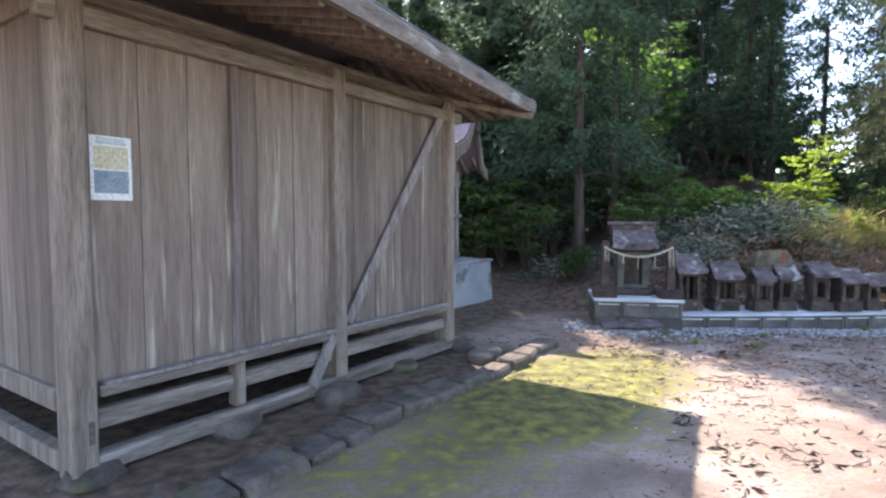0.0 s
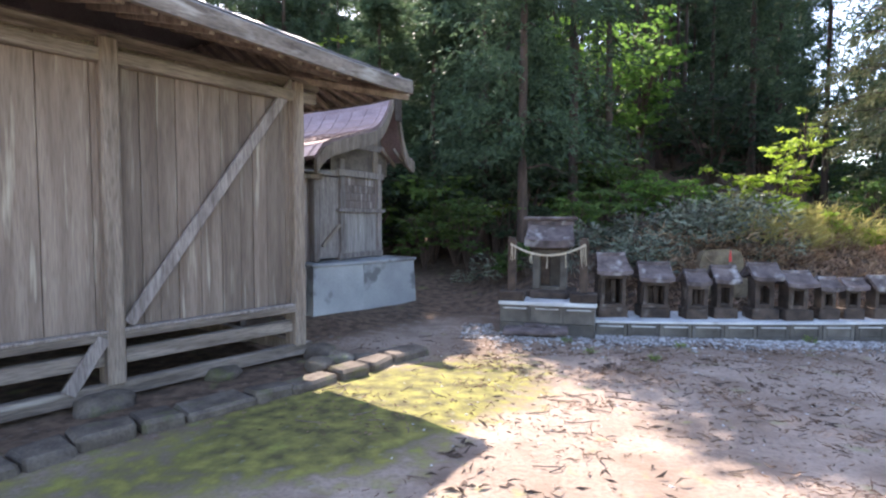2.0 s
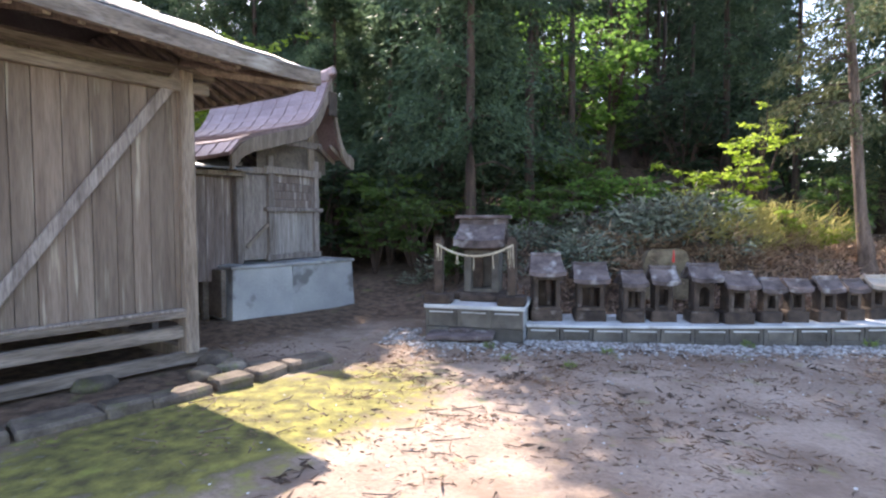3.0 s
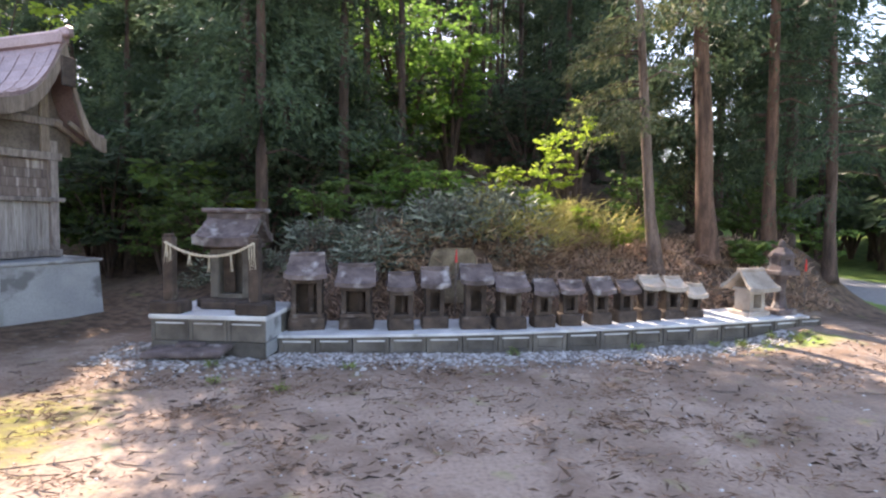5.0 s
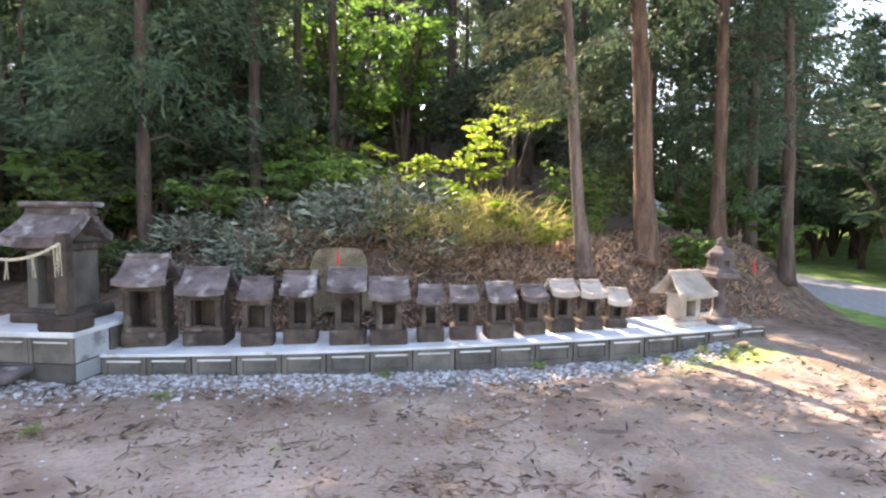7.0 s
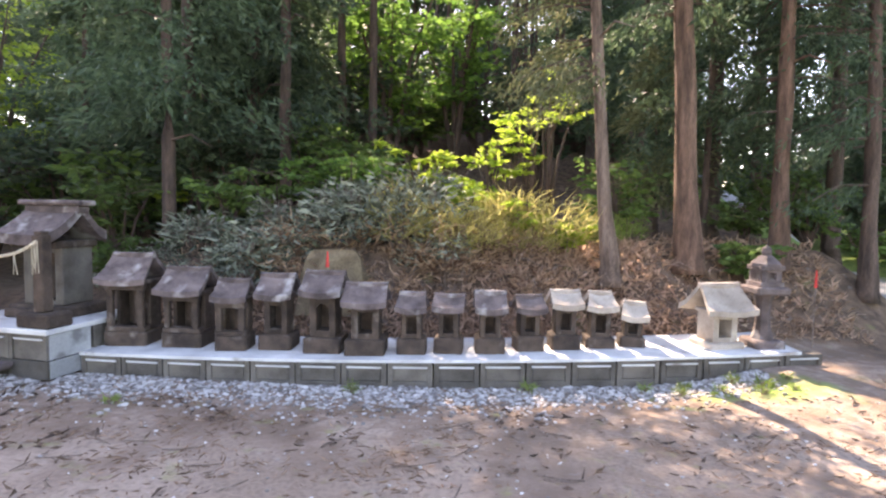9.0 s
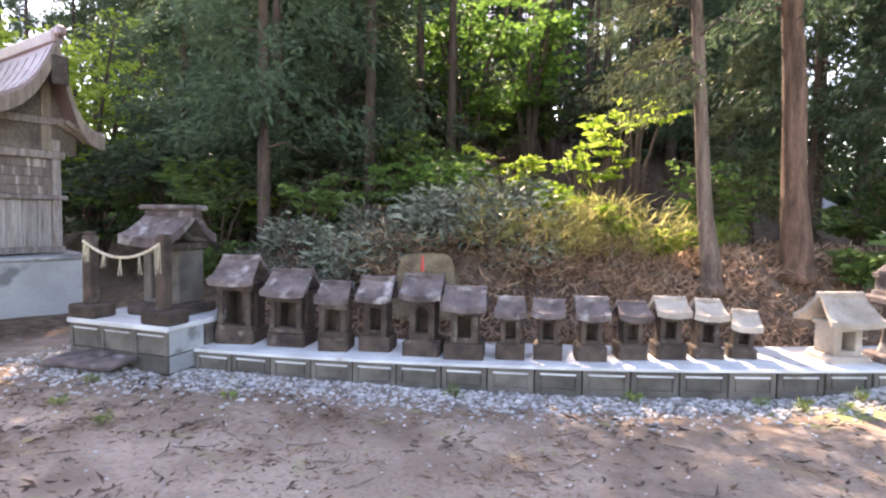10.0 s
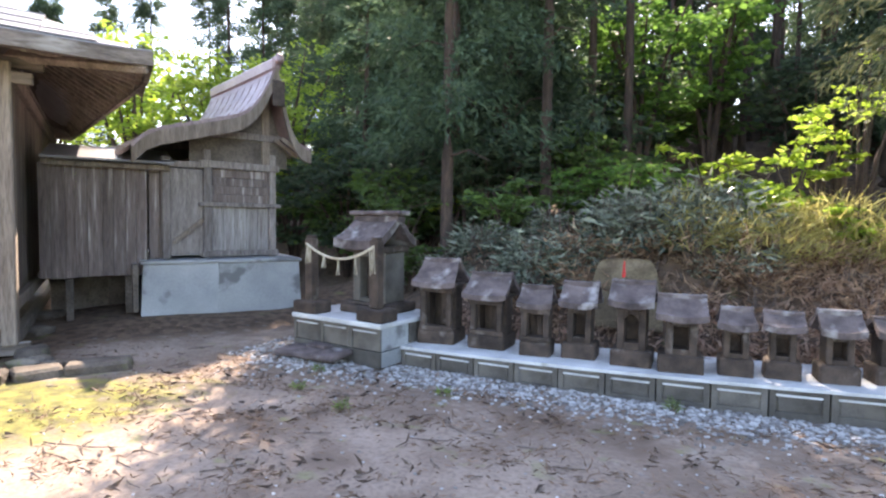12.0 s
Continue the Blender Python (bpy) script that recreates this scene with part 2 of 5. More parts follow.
# ---- shape helpers ----
class Geo:
    """Vertices and faces of one part, collected piece by piece."""

    def __init__(self):
        self.v, self.f = [], []

    def add(self, verts, faces):
        n = len(self.v)
        self.v.extend(tuple(p) for p in verts)
        self.f.extend(tuple(i + n for i in f) for f in faces)
        return self

    def box(self, x0, x1, y0, y1, z0, z1, chamfer=0.0, m=None):
        c = min(chamfer, (x1 - x0) * 0.3, (y1 - y0) * 0.3, (z1 - z0) * 0.3)
        mid = Vector(((x0 + x1) / 2, (y0 + y1) / 2, (z0 + z1) / 2))
        half = Vector(((x1 - x0) / 2, (y1 - y0) / 2, (z1 - z0) / 2))
        if c <= 0:
            verts = [mid + Vector((sx * half.x, sy * half.y, sz * half.z)) for sx in (-1, 1) for sy in (-1, 1) for sz in (-1, 1)]
            faces = [(0, 1, 3, 2), (4, 6, 7, 5), (0, 4, 5, 1), (2, 3, 7, 6), (0, 2, 6, 4), (1, 5, 7, 3)]
        else:
            bm = bmesh.new()
            bmesh.ops.create_cube(bm, size=1)
            for p in bm.verts:
                p.co = mid + Vector((p.co.x * half.x * 2, p.co.y * half.y * 2, p.co.z * half.z * 2))
            bmesh.ops.bevel(bm, geom=bm.edges[:], offset=c, segments=1, affect="EDGES")
            bm.verts.index_update()
            verts = [p.co.copy() for p in bm.verts]
            faces = [[p.index for p in f.verts] for f in bm.faces]
            bm.free()
        if m is not None:
            verts = [m @ p for p in verts]
        return self.add(verts, faces)

    def beam(self, a, b, wide, high, chamfer=0.01, roll=0.0):
        a, b = Vector(a), Vector(b)
        m = Matrix.Translation(a) @ (b - a).to_track_quat("Z", "Y").to_matrix().to_4x4() @ Matrix.Rotation(roll, 4, "Z")
        return self.box(-wide / 2, wide / 2, -high / 2, high / 2, 0, (b - a).length, chamfer, m)

    def tube(self, path, radii, sides=8, rough=0.0, caps=True):
        path = [Vector(p) for p in path]
        n0 = len(self.v)
        for i, p in enumerate(path):
            way = (path[min(i + 1, len(path) - 1)] - path[max(i - 1, 0)]).normalized()
            q = way.to_track_quat("Z", "Y")
            for k in range(sides):
                a = 2 * math.pi * k / sides
                r = radii[i] * (1 + rough * noise.noise((p.x + 3 * math.cos(a), p.y + 3 * math.sin(a), p.z * 1.3)))
                self.v.append(tuple(p + q @ Vector((r * math.cos(a), r * math.sin(a), 0))))
        for i in range(len(path) - 1):
            for k in range(sides):
                a, b = n0 + i * sides + k, n0 + i * sides + (k + 1) % sides
                self.f.append((a, b, b + sides, a + sides))
        if caps:
            self.f.append(tuple(n0 + k for k in reversed(range(sides))))
            self.f.append(tuple(n0 + (len(path) - 1) * sides + k for k in range(sides)))
        return self

    def rock(self, x, y, z, sx, sy, sz, seed=0, rough=0.25, detail=2, flat=0.0):
        bm = bmesh.new()
        bmesh.ops.create_icosphere(bm, subdivisions=detail, radius=1)
        bm.verts.index_update()
        verts = []
        for p in bm.verts:
            c = p.co.copy()
            c = Vector([math.copysign(abs(t) ** 0.65, t) for t in c]) * 0.85
            c *= 1 + rough * noise.noise(c * 1.4 + Vector((seed * 3.1, seed * 1.7, 0))) + rough * 0.4 * noise.noise(c * 4 + Vector((seed, 0, seed)))
            if flat:
                c.z = max(min(c.z, 1 - flat), -1)
            verts.append((x + sx * c.x, y + sy * c.y, z + sz * c.z))
        faces = [[p.index for p in f.verts] for f in bm.faces]
        bm.free()
        return self.add(verts, faces)

    def sheet(self, rows, thick):
        """A curved slab: rows of points on its top side, the underside straight below."""
        n, k = len(rows), len(rows[0])
        top = [Vector(p) for r in rows for p in r]
        verts = top + [p - Vector((0, 0, thick)) for p in top]
        faces, t = [], n * k
        for i in range(n - 1):
            for j in range(k - 1):
                a = i * k + j
                faces += [(a, a + 1, a + k + 1, a + k), (t + a, t + a + k, t + a + k + 1, t + a + 1)]
        rim = [(i * k, (i + 1) * k) for i in range(n - 1)] + [((i + 1) * k + k - 1, i * k + k - 1) for i in range(n - 1)]
        rim += [(j + 1, j) for j in range(k - 1)] + [((n - 1) * k + j, (n - 1) * k + j + 1) for j in range(k - 1)]
        faces += [(a, b, t + b, t + a) for a, b in rim]
        return self.add(verts, faces)

    def mesh(self, name, material, smooth=False):
        me = bpy.data.meshes.new(name)
        me.from_pydata(self.v, [], self.f)
        me.materials.append(material)
        me.update()
        if smooth:
            me.shade_smooth()
        return me


def part(name, geo, material, parent, label="", smooth=False):
    ob = new(name, geo.mesh(name, material, smooth))
    ob.parent = parent
    if label:
        ob["label"] = label
    return ob


def thing(name, m, label, category, group="", kind=""):
    ob = new(name)
    ob.empty_display_size = 0.1
    ob.matrix_world = m
    return tagged(ob, label, category, group, kind)


def single(name, geo, material, m, label, category, group="", kind="", smooth=False):
    ob = new(name, geo.mesh(name, material, smooth))
    ob.matrix_world = m
    return tagged(ob, label, category, group, kind)


def smooth_step(a, b, x):
    t = min(max((x - a) / (b - a), 0.0), 1.0)
    return t * t * (3 - 2 * t)


# ---- the plan: lines that many things share ----
def kerb_y(x):
    return 9.2 + 0.022 * (x - 6.4) ** 2


def slab_z(x):
    return 0.17 + 0.0135 * (x - 4.07)


HALL = pose(0.175, 7.394, 0, 0, 0, 54.55)
HALL_BACK = HALL.inverted()
HALL_BODY = pose(-0.04, 0.0, 0) @ HALL @ pose(-4.6, 0, 0, 0, 0, 1.2) @ pose(4.6, 0, 0)


def ground_z(x, y):
    """Height of the ground: a level yard, a bank behind the row of shrines, a slope down to the road."""
    b = HALL_BACK @ Vector((x, y, 0))
    z = 0.02 * noise.noise((x * 0.6, y * 0.6, 0)) + 0.012 * noise.noise((x * 2.1, y * 2.1, 4))
    z += 0.14 * smooth_step(0.3, 1.6, b.y) * smooth_step(-0.5, 1.0, b.x)
    z += 0.12 * smooth_step(9.6, 11.6, x) * smooth_step(7.6, 9.2, y) * (1 - smooth_step(12.5, 14.5, x))
    d = y - kerb_y(min(max(x, 2.0), 12.0))
    rise = 1.15 * smooth_step(0.75, 2.5, d) * smooth_step(1.5, 4.8, x) + 0.35 * smooth_step(2.0, 4.5, d) * (1 - smooth_step(1.5, 4.8, x)) * smooth_step(-0.5, 1.2, x)
    rise += 0.45 * smooth_step(1.4, 2.9, d) * math.exp(-((x - 7.2) / 1.7) ** 2)
    edge = 11.9 + 0.45 * (y - 9.6)
    rise *= 1 - smooth_step(edge, edge + 2.3, x)
    z -= 0.06 * smooth_step(-1.3, -0.25, d) * (1 - smooth_step(0.2, 0.6, d)) * smooth_step(3.2, 4.1, x) * (1 - smooth_step(10.5, 11.6, x))
    z += rise * (1 + 0.12 * noise.noise((x * 1.3, y * 1.3, 9)))
    z += 4.0 * smooth_step(22, 45, x) + 5.5 * smooth_step(14, 36, y) * (1 - smooth_step(11, 19, x - 0.25 * (y - 14)))
    return z


def cover_layers(x, y):
    b = HALL_BACK @ Vector((x, y, 0))
    patch = noise.noise((x * 0.9, y * 0.9, 2)) * 0.35
    moss = math.exp(-((b.x + 0.35) / 1.6) ** 2 - ((b.y + 1.85) / 1.0) ** 2) * 1.15 + 0.42 * math.exp(-((b.y + 1.9) / 1.1) ** 2) * (1 - smooth_step(-1.6, 0.6, b.x))
    moss = min(max(moss + patch * 0.6 - 0.1, 0), 1)
    d = y - kerb_y(min(max(x, 2.0), 12.0))
    humus = smooth_step(0.6, 1.4, d) * (1 - smooth_step(14.5, 16, x)) * 0.9
    humus = max(humus, 0.75 * smooth_step(0.0, 1.0, b.y) * smooth_step(-0.6, 0.4, b.x) * (1 - smooth_step(5.0, 5.6, b.x)))
    humus = max(humus, smooth_step(12.0, 13.5, x) * (1 - smooth_step(14.5, 16.5, x)) * smooth_step(8, 9, y) * 0.8)
    humus = max(humus, 0.85 * smooth_step(-1.25, -0.8, b.y) * (1 - smooth_step(0.1, 0.5, b.x)))
    humus = max(humus, 0.3 * smooth_step(7.0, 8.5, y) * smooth_step(1.0, 2.5, x))
    grass = smooth_step(14.2, 15.2, x) * 1.0 + 0.42 * math.exp(-((x - 11.0) / 0.9) ** 2 - ((y - 9.15) / 0.35) ** 2)
    road = smooth_step(15.2, 15.5, x - 0.10 * (y - 10)) * (1 - smooth_step(18.2, 18.5, x - 0.10 * (y - 10)))
    return moss, min(humus, 1), min(grass, 1), road


def build_ground():
    def steps(fine_from, fine_to, fine, far):
        out = list(np.arange(fine_from, fine_to + 1e-6, fine))
        k, s = fine_to, fine
        while k < far:
            s *= 1.35
            k += s
            out.append(k)
        k, s = fine_from, fine
        while k > -far:
            s *= 1.35
            k -= s
            out.insert(0, k)
        return out

    xs, ys = steps(-3.0, 16.5, 0.1, 900), steps(0.0, 15.0, 0.1, 900)
    verts = [(x, y, ground_z(x, y)) for y in ys for x in xs]
    w = len(xs)
    faces = [(j * w + i, j * w + i + 1, (j + 1) * w + i + 1, (j + 1) * w + i) for j in range(len(ys) - 1) for i in range(w - 1)]
    me = bpy.data.meshes.new("ground")
    me.from_pydata(verts, [], faces)
    me.materials.append(GROUND)
    layers = np.array([cover_layers(x, y) for x, y, z in verts])
    for i, layer in enumerate(("moss", "humus", "grass", "tarmac")):
        me.attributes.new(layer, "FLOAT", "POINT").data.foreach_set("value", layers[:, i].astype(np.float32).copy())
    me.shade_smooth()
    tagged(new("ground", me), "sandy yard with moss, humus bank and grass verge", "ground", kind="structure")


build_ground()


# ---- the worship hall by which the walk begins ----
def build_hall():
    left, deep = -4.68, 6.8
    hall = thing("worship_hall", HALL_BODY, "weathered grey-brown timber shrine hall on foundation stones", "shrine building")
    g = Geo
    # posts on the yard side: the two corners, the middle one and the far ones round the back
    for x, y, w in ((left + 0.09, 0.03, 0.17), (-2.14, 0.03, 0.16), (-0.07, 0.03, 0.15), (left + 0.11, deep, 0.2), (-0.07, deep, 0.18)):
        foot = 0.02 if x < -4 else 0.16
        p = part("post", g().box(x - w / 2, x + w / 2, y - 0.155, y + 0.09, foot, 3.36, 0.018), BEAM_WOOD, hall)
        # no hole is cut: a dark block paints the shade of the slot
        if x < -4 and y < 1:
            part("mortise", g().box(x + 0.015, x + 0.055, y - 0.161, y - 0.153, 0.28, 0.44, 0.003), DARK_WOOD, p, "dark patch painting the shade in an empty joint slot")
    for x0, x1, z0, z1, y, name in ((left + 0.2, -0.1, 0.585, 0.66, -0.05, "sill"), (left + 0.2, -0.1, 0.34, 0.48, 0.02, "lower_rail"), (left + 0.15, 0.12, 0.045, 0.185, -0.03, "ground_beam"), (left - 0.1, 0.2, 3.12, 3.25, -0.05, "head_beam"), (left - 0.1, 0.3, 3.3, 3.42, 0.02, "wall_plate")):
        part(name, g().box(x0, x1, y - 0.06, y + 0.05, z0, z1, 0.012), RAIL_WOOD, hall)
    for x, w in ((-3.34, 0.07),):
        part("stud", g().box(x - w / 2, x + w / 2, -0.075, 0.02, 0.68, 3.12, 0.008), PASSAGE_WOOD, hall, "dark weathered stud")
        part("stub_post", g().box(x - 0.05, x + 0.05, -0.08, 0.04, 0.2, 0.58, 0.01), BEAM_WOOD, hall)
    part("sill_cap", g().box(left + 0.22, -0.15, -0.118, -0.03, 0.662, 0.69, 0.006), GREY_WOOD, hall, "pale worn sill board")
    part("diagonal_brace", g().beam((-2.02, -0.075, 0.72), (-0.12, -0.075, 3.34), 0.035, 0.12, 0.008), GREY_WOOD, hall, "pale grey diagonal brace")
    part("strut", g().beam((-2.54, -0.09, 0.16), (-2.24, -0.09, 0.62), 0.05, 0.12, 0.008), GREY_WOOD, hall)
    # wall boards, one by one
    random.seed(5)
    x = left + 0.2
    while x < -0.15:
        w = random.uniform(0.26, 0.42) if x < -2.3 else random.uniform(0.16, 0.26)
        x1 = min(x + w, -0.14)
        if not (-2.24 < x < -2.06 and x1 < -2.06):
            part("wall_board", g().box(x + 0.003, x1 - 0.003, random.uniform(-0.022, -0.012), 0.025, 0.66, 3.3, 0.004), OLD_WOOD, hall)
        x = x1
    y = 0.12
    while y < deep - 0.1:
        w = random.uniform(0.2, 0.3)
        for xx in (left + 0.06, -0.12):
            part("wall_board", g().box(xx - 0.02, xx + 0.02, y + 0.003, y + w - 0.003, 0.62, 3.3, 0.004), OLD_WOOD, hall)
        y += w
    x = left + 0.2
    while x < -0.15:
        part("wall_board", g().box(x + 0.003, x + 0.3, deep - 0.02, deep + 0.02, 0.4, 3.3, 0.004), OLD_WOOD, hall)
        x += 0.3
    for x in (left + 0.05, -0.08):
        part("end_beam", g().box(x - 0.06, x + 0.06, 0.1, deep - 0.1, 0.5, 0.66, 0.012), BEAM_WOOD, hall)
        part("end_ground_beam", g().box(x - 0.06, x + 0.06, 0.1, deep - 0.1, 0.08, 0.22, 0.012), BEAM_WOOD, hall)
        part("end_plate", g().box(x - 0.06, x + 0.06, 0.1, deep - 0.1, 3.26, 3.42, 0.012), BEAM_WOOD, hall)
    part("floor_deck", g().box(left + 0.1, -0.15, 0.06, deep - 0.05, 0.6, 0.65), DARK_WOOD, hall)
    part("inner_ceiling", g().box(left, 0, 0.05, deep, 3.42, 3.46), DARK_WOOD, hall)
    # hipped roof with lifted corners
    ox, oy = 1.36, 0.66
    x0, x1, y0, y1, zt, top = left - ox, ox, -oy, deep + oy, 3.47, 5.95
    half = (y1 - y0) / 2

    def flare(x, y):
        """The yard-side eave reaches further out towards the entrance."""
        return y - 0.14 * (x1 - x) * (1 - smooth_step(-0.6, 1.2, y))

    def reach(x, y):
        """The end eave draws in towards the back."""
        return x - 0.155 * max(y - 0.2, 0) * smooth_step(-0.8, 1.2, x)

    def roof_z(x, y):
        e = min(x - x0, x1 - x, y - y0, y1 - y) / half
        e = min(max(e, 0), 1)
        lift = 0.05 * (abs(2 * (x - x0) / (x1 - x0) - 1) ** 6 + abs(2 * (y - y0) / (y1 - y0) - 1) ** 6) * (1 - e) ** 3
        return zt + (top - zt) * (0.85 * e + 0.15 * e * e) + lift

    nx, ny = 26, 26
    rows = [[(reach(x0 + (x1 - x0) * i / nx, y0 + (y1 - y0) * j / ny), flare(x0 + (x1 - x0) * i / nx, y0 + (y1 - y0) * j / ny), roof_z(x0 + (x1 - x0) * i / nx, y0 + (y1 - y0) * j / ny)) for i in range(nx + 1)] for j in range(ny + 1)]
    roof = part("roof", g().sheet(rows, 0.09), GREY_METAL, hall, "grey sheet-metal hipped roof")
    # lapped roof sheets along the yard side and the far end
    random.seed(8)
    for k in range(9):
        for i in range(14):
            a0, a1 = x0 + (x1 - x0) * i / 14, x0 + (x1 - x0) * (i + 1) / 14
            b0, b1 = y0 + 0.34 * k, y0 + 0.34 * (k + 1) + 0.03
            if min(a0 - x0, x1 - a1) < b0 - y0:
                continue
            s = g().sheet([[(a0 + 0.006, flare(a0, b0), roof_z(a0, b0) + 0.022), (a1 - 0.006, flare(a1, b0), roof_z(a1, b0) + 0.022)], [(a0 + 0.006, flare(a0, b1), roof_z(a0, b1) + 0.006), (a1 - 0.006, flare(a1, b1), roof_z(a1, b1) + 0.006)]], 0.012)
            part("roof_sheet", s, GREY_METAL, roof)
    f = [[(x0 + (x1 - x0) * i / 20, flare(x0 + (x1 - x0) * i / 20, y0) - 0.012, roof_z(x0 + (x1 - x0) * i / 20, y0) - 0.02) for i in range(21)], [(x0 + (x1 - x0) * i / 20, flare(x0 + (x1 - x0) * i / 20, y0) + 0.05, roof_z(x0 + (x1 - x0) * i / 20, y0) - 0.02) for i in range(21)]]
    part("fascia", g().sheet(f, 0.16), RAIL_WOOD, hall)
    f = [[(reach(x1, y0 + (y1 - y0) * i / 20) + 0.012, y0 + (y1 - y0) * i / 20, roof_z(x1, y0 + (y1 - y0) * i / 20) - 0.02) for i in range(21)], [(reach(x1, y0 + (y1 - y0) * i / 20) - 0.05, y0 + (y1 - y0) * i / 20, roof_z(x1, y0 + (y1 - y0) * i / 20) - 0.02) for i in range(21)]]
    part("fascia", g().sheet(f, 0.16), RAIL_WOOD, hall)
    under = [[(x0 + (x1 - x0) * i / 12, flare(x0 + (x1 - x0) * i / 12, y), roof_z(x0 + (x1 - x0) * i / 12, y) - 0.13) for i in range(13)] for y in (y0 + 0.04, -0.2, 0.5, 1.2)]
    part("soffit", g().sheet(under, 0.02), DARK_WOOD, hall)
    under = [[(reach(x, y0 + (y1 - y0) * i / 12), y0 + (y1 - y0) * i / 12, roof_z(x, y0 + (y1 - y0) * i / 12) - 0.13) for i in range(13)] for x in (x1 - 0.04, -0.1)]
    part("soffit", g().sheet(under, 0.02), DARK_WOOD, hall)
    for i in range(23):
        x = x0 + 0.5 + 0.26 * i
        if x < x1 - 0.5:
            part("rafter", g().beam((x, flare(x, y0 + 0.07), roof_z(x, y0 + 0.07) - 0.19), (x, 0.25, roof_z(x, 0.25) - 0.26), 0.06, 0.08, 0.006), BEAM_WOOD, hall)
    for i in range(28):
        y = y0 + 0.45 + 0.27 * i
        if y < y1 - 1.0:
            part("rafter", g().beam((reach(x1, y) - 0.07, y, roof_z(x1 - 0.07, y) - 0.19), (-0.2, y, roof_z(-0.2, y) - 0.2), 0.06, 0.08, 0.006, math.pi / 2), BEAM_WOOD, hall)
    part("hip_rafter", g().beam((x1 - 0.04, y0 + 0.04, roof_z(x1, y0) - 0.2), (-0.05, 0.1, 3.46), 0.09, 0.14, 0.01, math.pi / 4), BEAM_WOOD, hall)
    # notice pinned beside the corner post
    notice = thing("paper_notice", HALL_BODY @ pose(-4.33, -0.03, 1.96), "white printed paper calendar hanging on the board wall", "paper notice")
    part("sheet", g().box(-0.14, 0.14, -0.004, 0.0, 0, 0.45), PAPER, notice)
    part("picture", g().box(-0.115, 0.115, -0.0075, -0.0045, 0.22, 0.38), PRINT_YELLOW, notice, "faded yellow picture")
    part("picture", g().box(-0.115, 0.115, -0.0075, -0.0045, 0.05, 0.21), PRINT_BLUE, notice, "blue-grey table of dates")
    for k in range(4):
        part("text_bar", g().box(-0.10, 0.10, -0.0075, -0.0045, 0.395 + 0.012 * k, 0.400 + 0.012 * k), PRINT_BLUE, notice)
    # foundation stones and the row of edging stones in front
    for i, (x, y, sx, sy, sz) in enumerate(((-2.3, -0.1, 0.3, 0.22, 0.12), (0.12, -0.08, 0.2, 0.2, 0.16), (-3.4, 0.0, 0.25, 0.2, 0.1), (-4.55, 0.0, 0.25, 0.2, 0.1), (-1.1, 0.02, 0.25, 0.2, 0.1), (0.05, 1.4, 0.2, 0.2, 0.1), (0.05, 2.8, 0.2, 0.2, 0.1))):
        p = HALL @ Vector((x, y, 0))
        single("foundation_stone", g().rock(0, 0, 0.06, sx, sy, sz, i + 3, 0.25, 3), SHADED_EDGE_STONE, pose(p.x, p.y, ground_z(p.x, p.y) - 0.03, 0, 0, 54 + 10 * i), "rough grey foundation stone under the hall", "stone", "foundation stones", smooth=True)
    random.seed(12)
    x, i = -4.9, 0
    while x < 0.55:
        w = random.uniform(0.32, 0.62)
        sy, sz = random.uniform(0.13, 0.2), random.uniform(0.07, 0.11)
        p = HALL @ Vector((x + w / 2, -0.92 + 0.06 * math.sin(2 * x), 0))
        slab = g().box(-w * 0.5, w * 0.5, -sy, sy, -0.08, sz + 0.03, 0.03)
        slab.v = [(a + 0.06 * noise.noise((a * 5 + i, b * 5, c * 5)), b + 0.06 * noise.noise((a * 5, b * 5 + i, c * 5)), c + 0.02 * noise.noise((a * 4, b * 4, i))) for a, b, c in slab.v]
        single("edging_stone", slab, SHADED_EDGE_STONE, pose(p.x, p.y, ground_z(p.x, p.y) - 0.02, 0, 0, 54.5 + random.uniform(-6, 6)), "flat mossy edging stone along the hall", "stone", "edging stones")
        x, i = x + w + 0.02, i + 1
    for x, y, s in ((-0.25, -0.55, 0.2), (0.1, -0.5, 0.17), (0.35, -0.62, 0.14), (0.22, -0.3, 0.15)):
        p = HALL @ Vector((x, y, 0))
        single("loose_stone", g().rock(0, 0, s * 0.35, s, s * 0.8, s * 0.5, x * 10, 0.3, 3), MOSSY_STONE, pose(p.x, p.y, ground_z(p.x, p.y) - 0.02, 0, 0, 30 * x), "loose pale stone beside the hall corner", "stone", "loose stones", smooth=True)


build_hall()


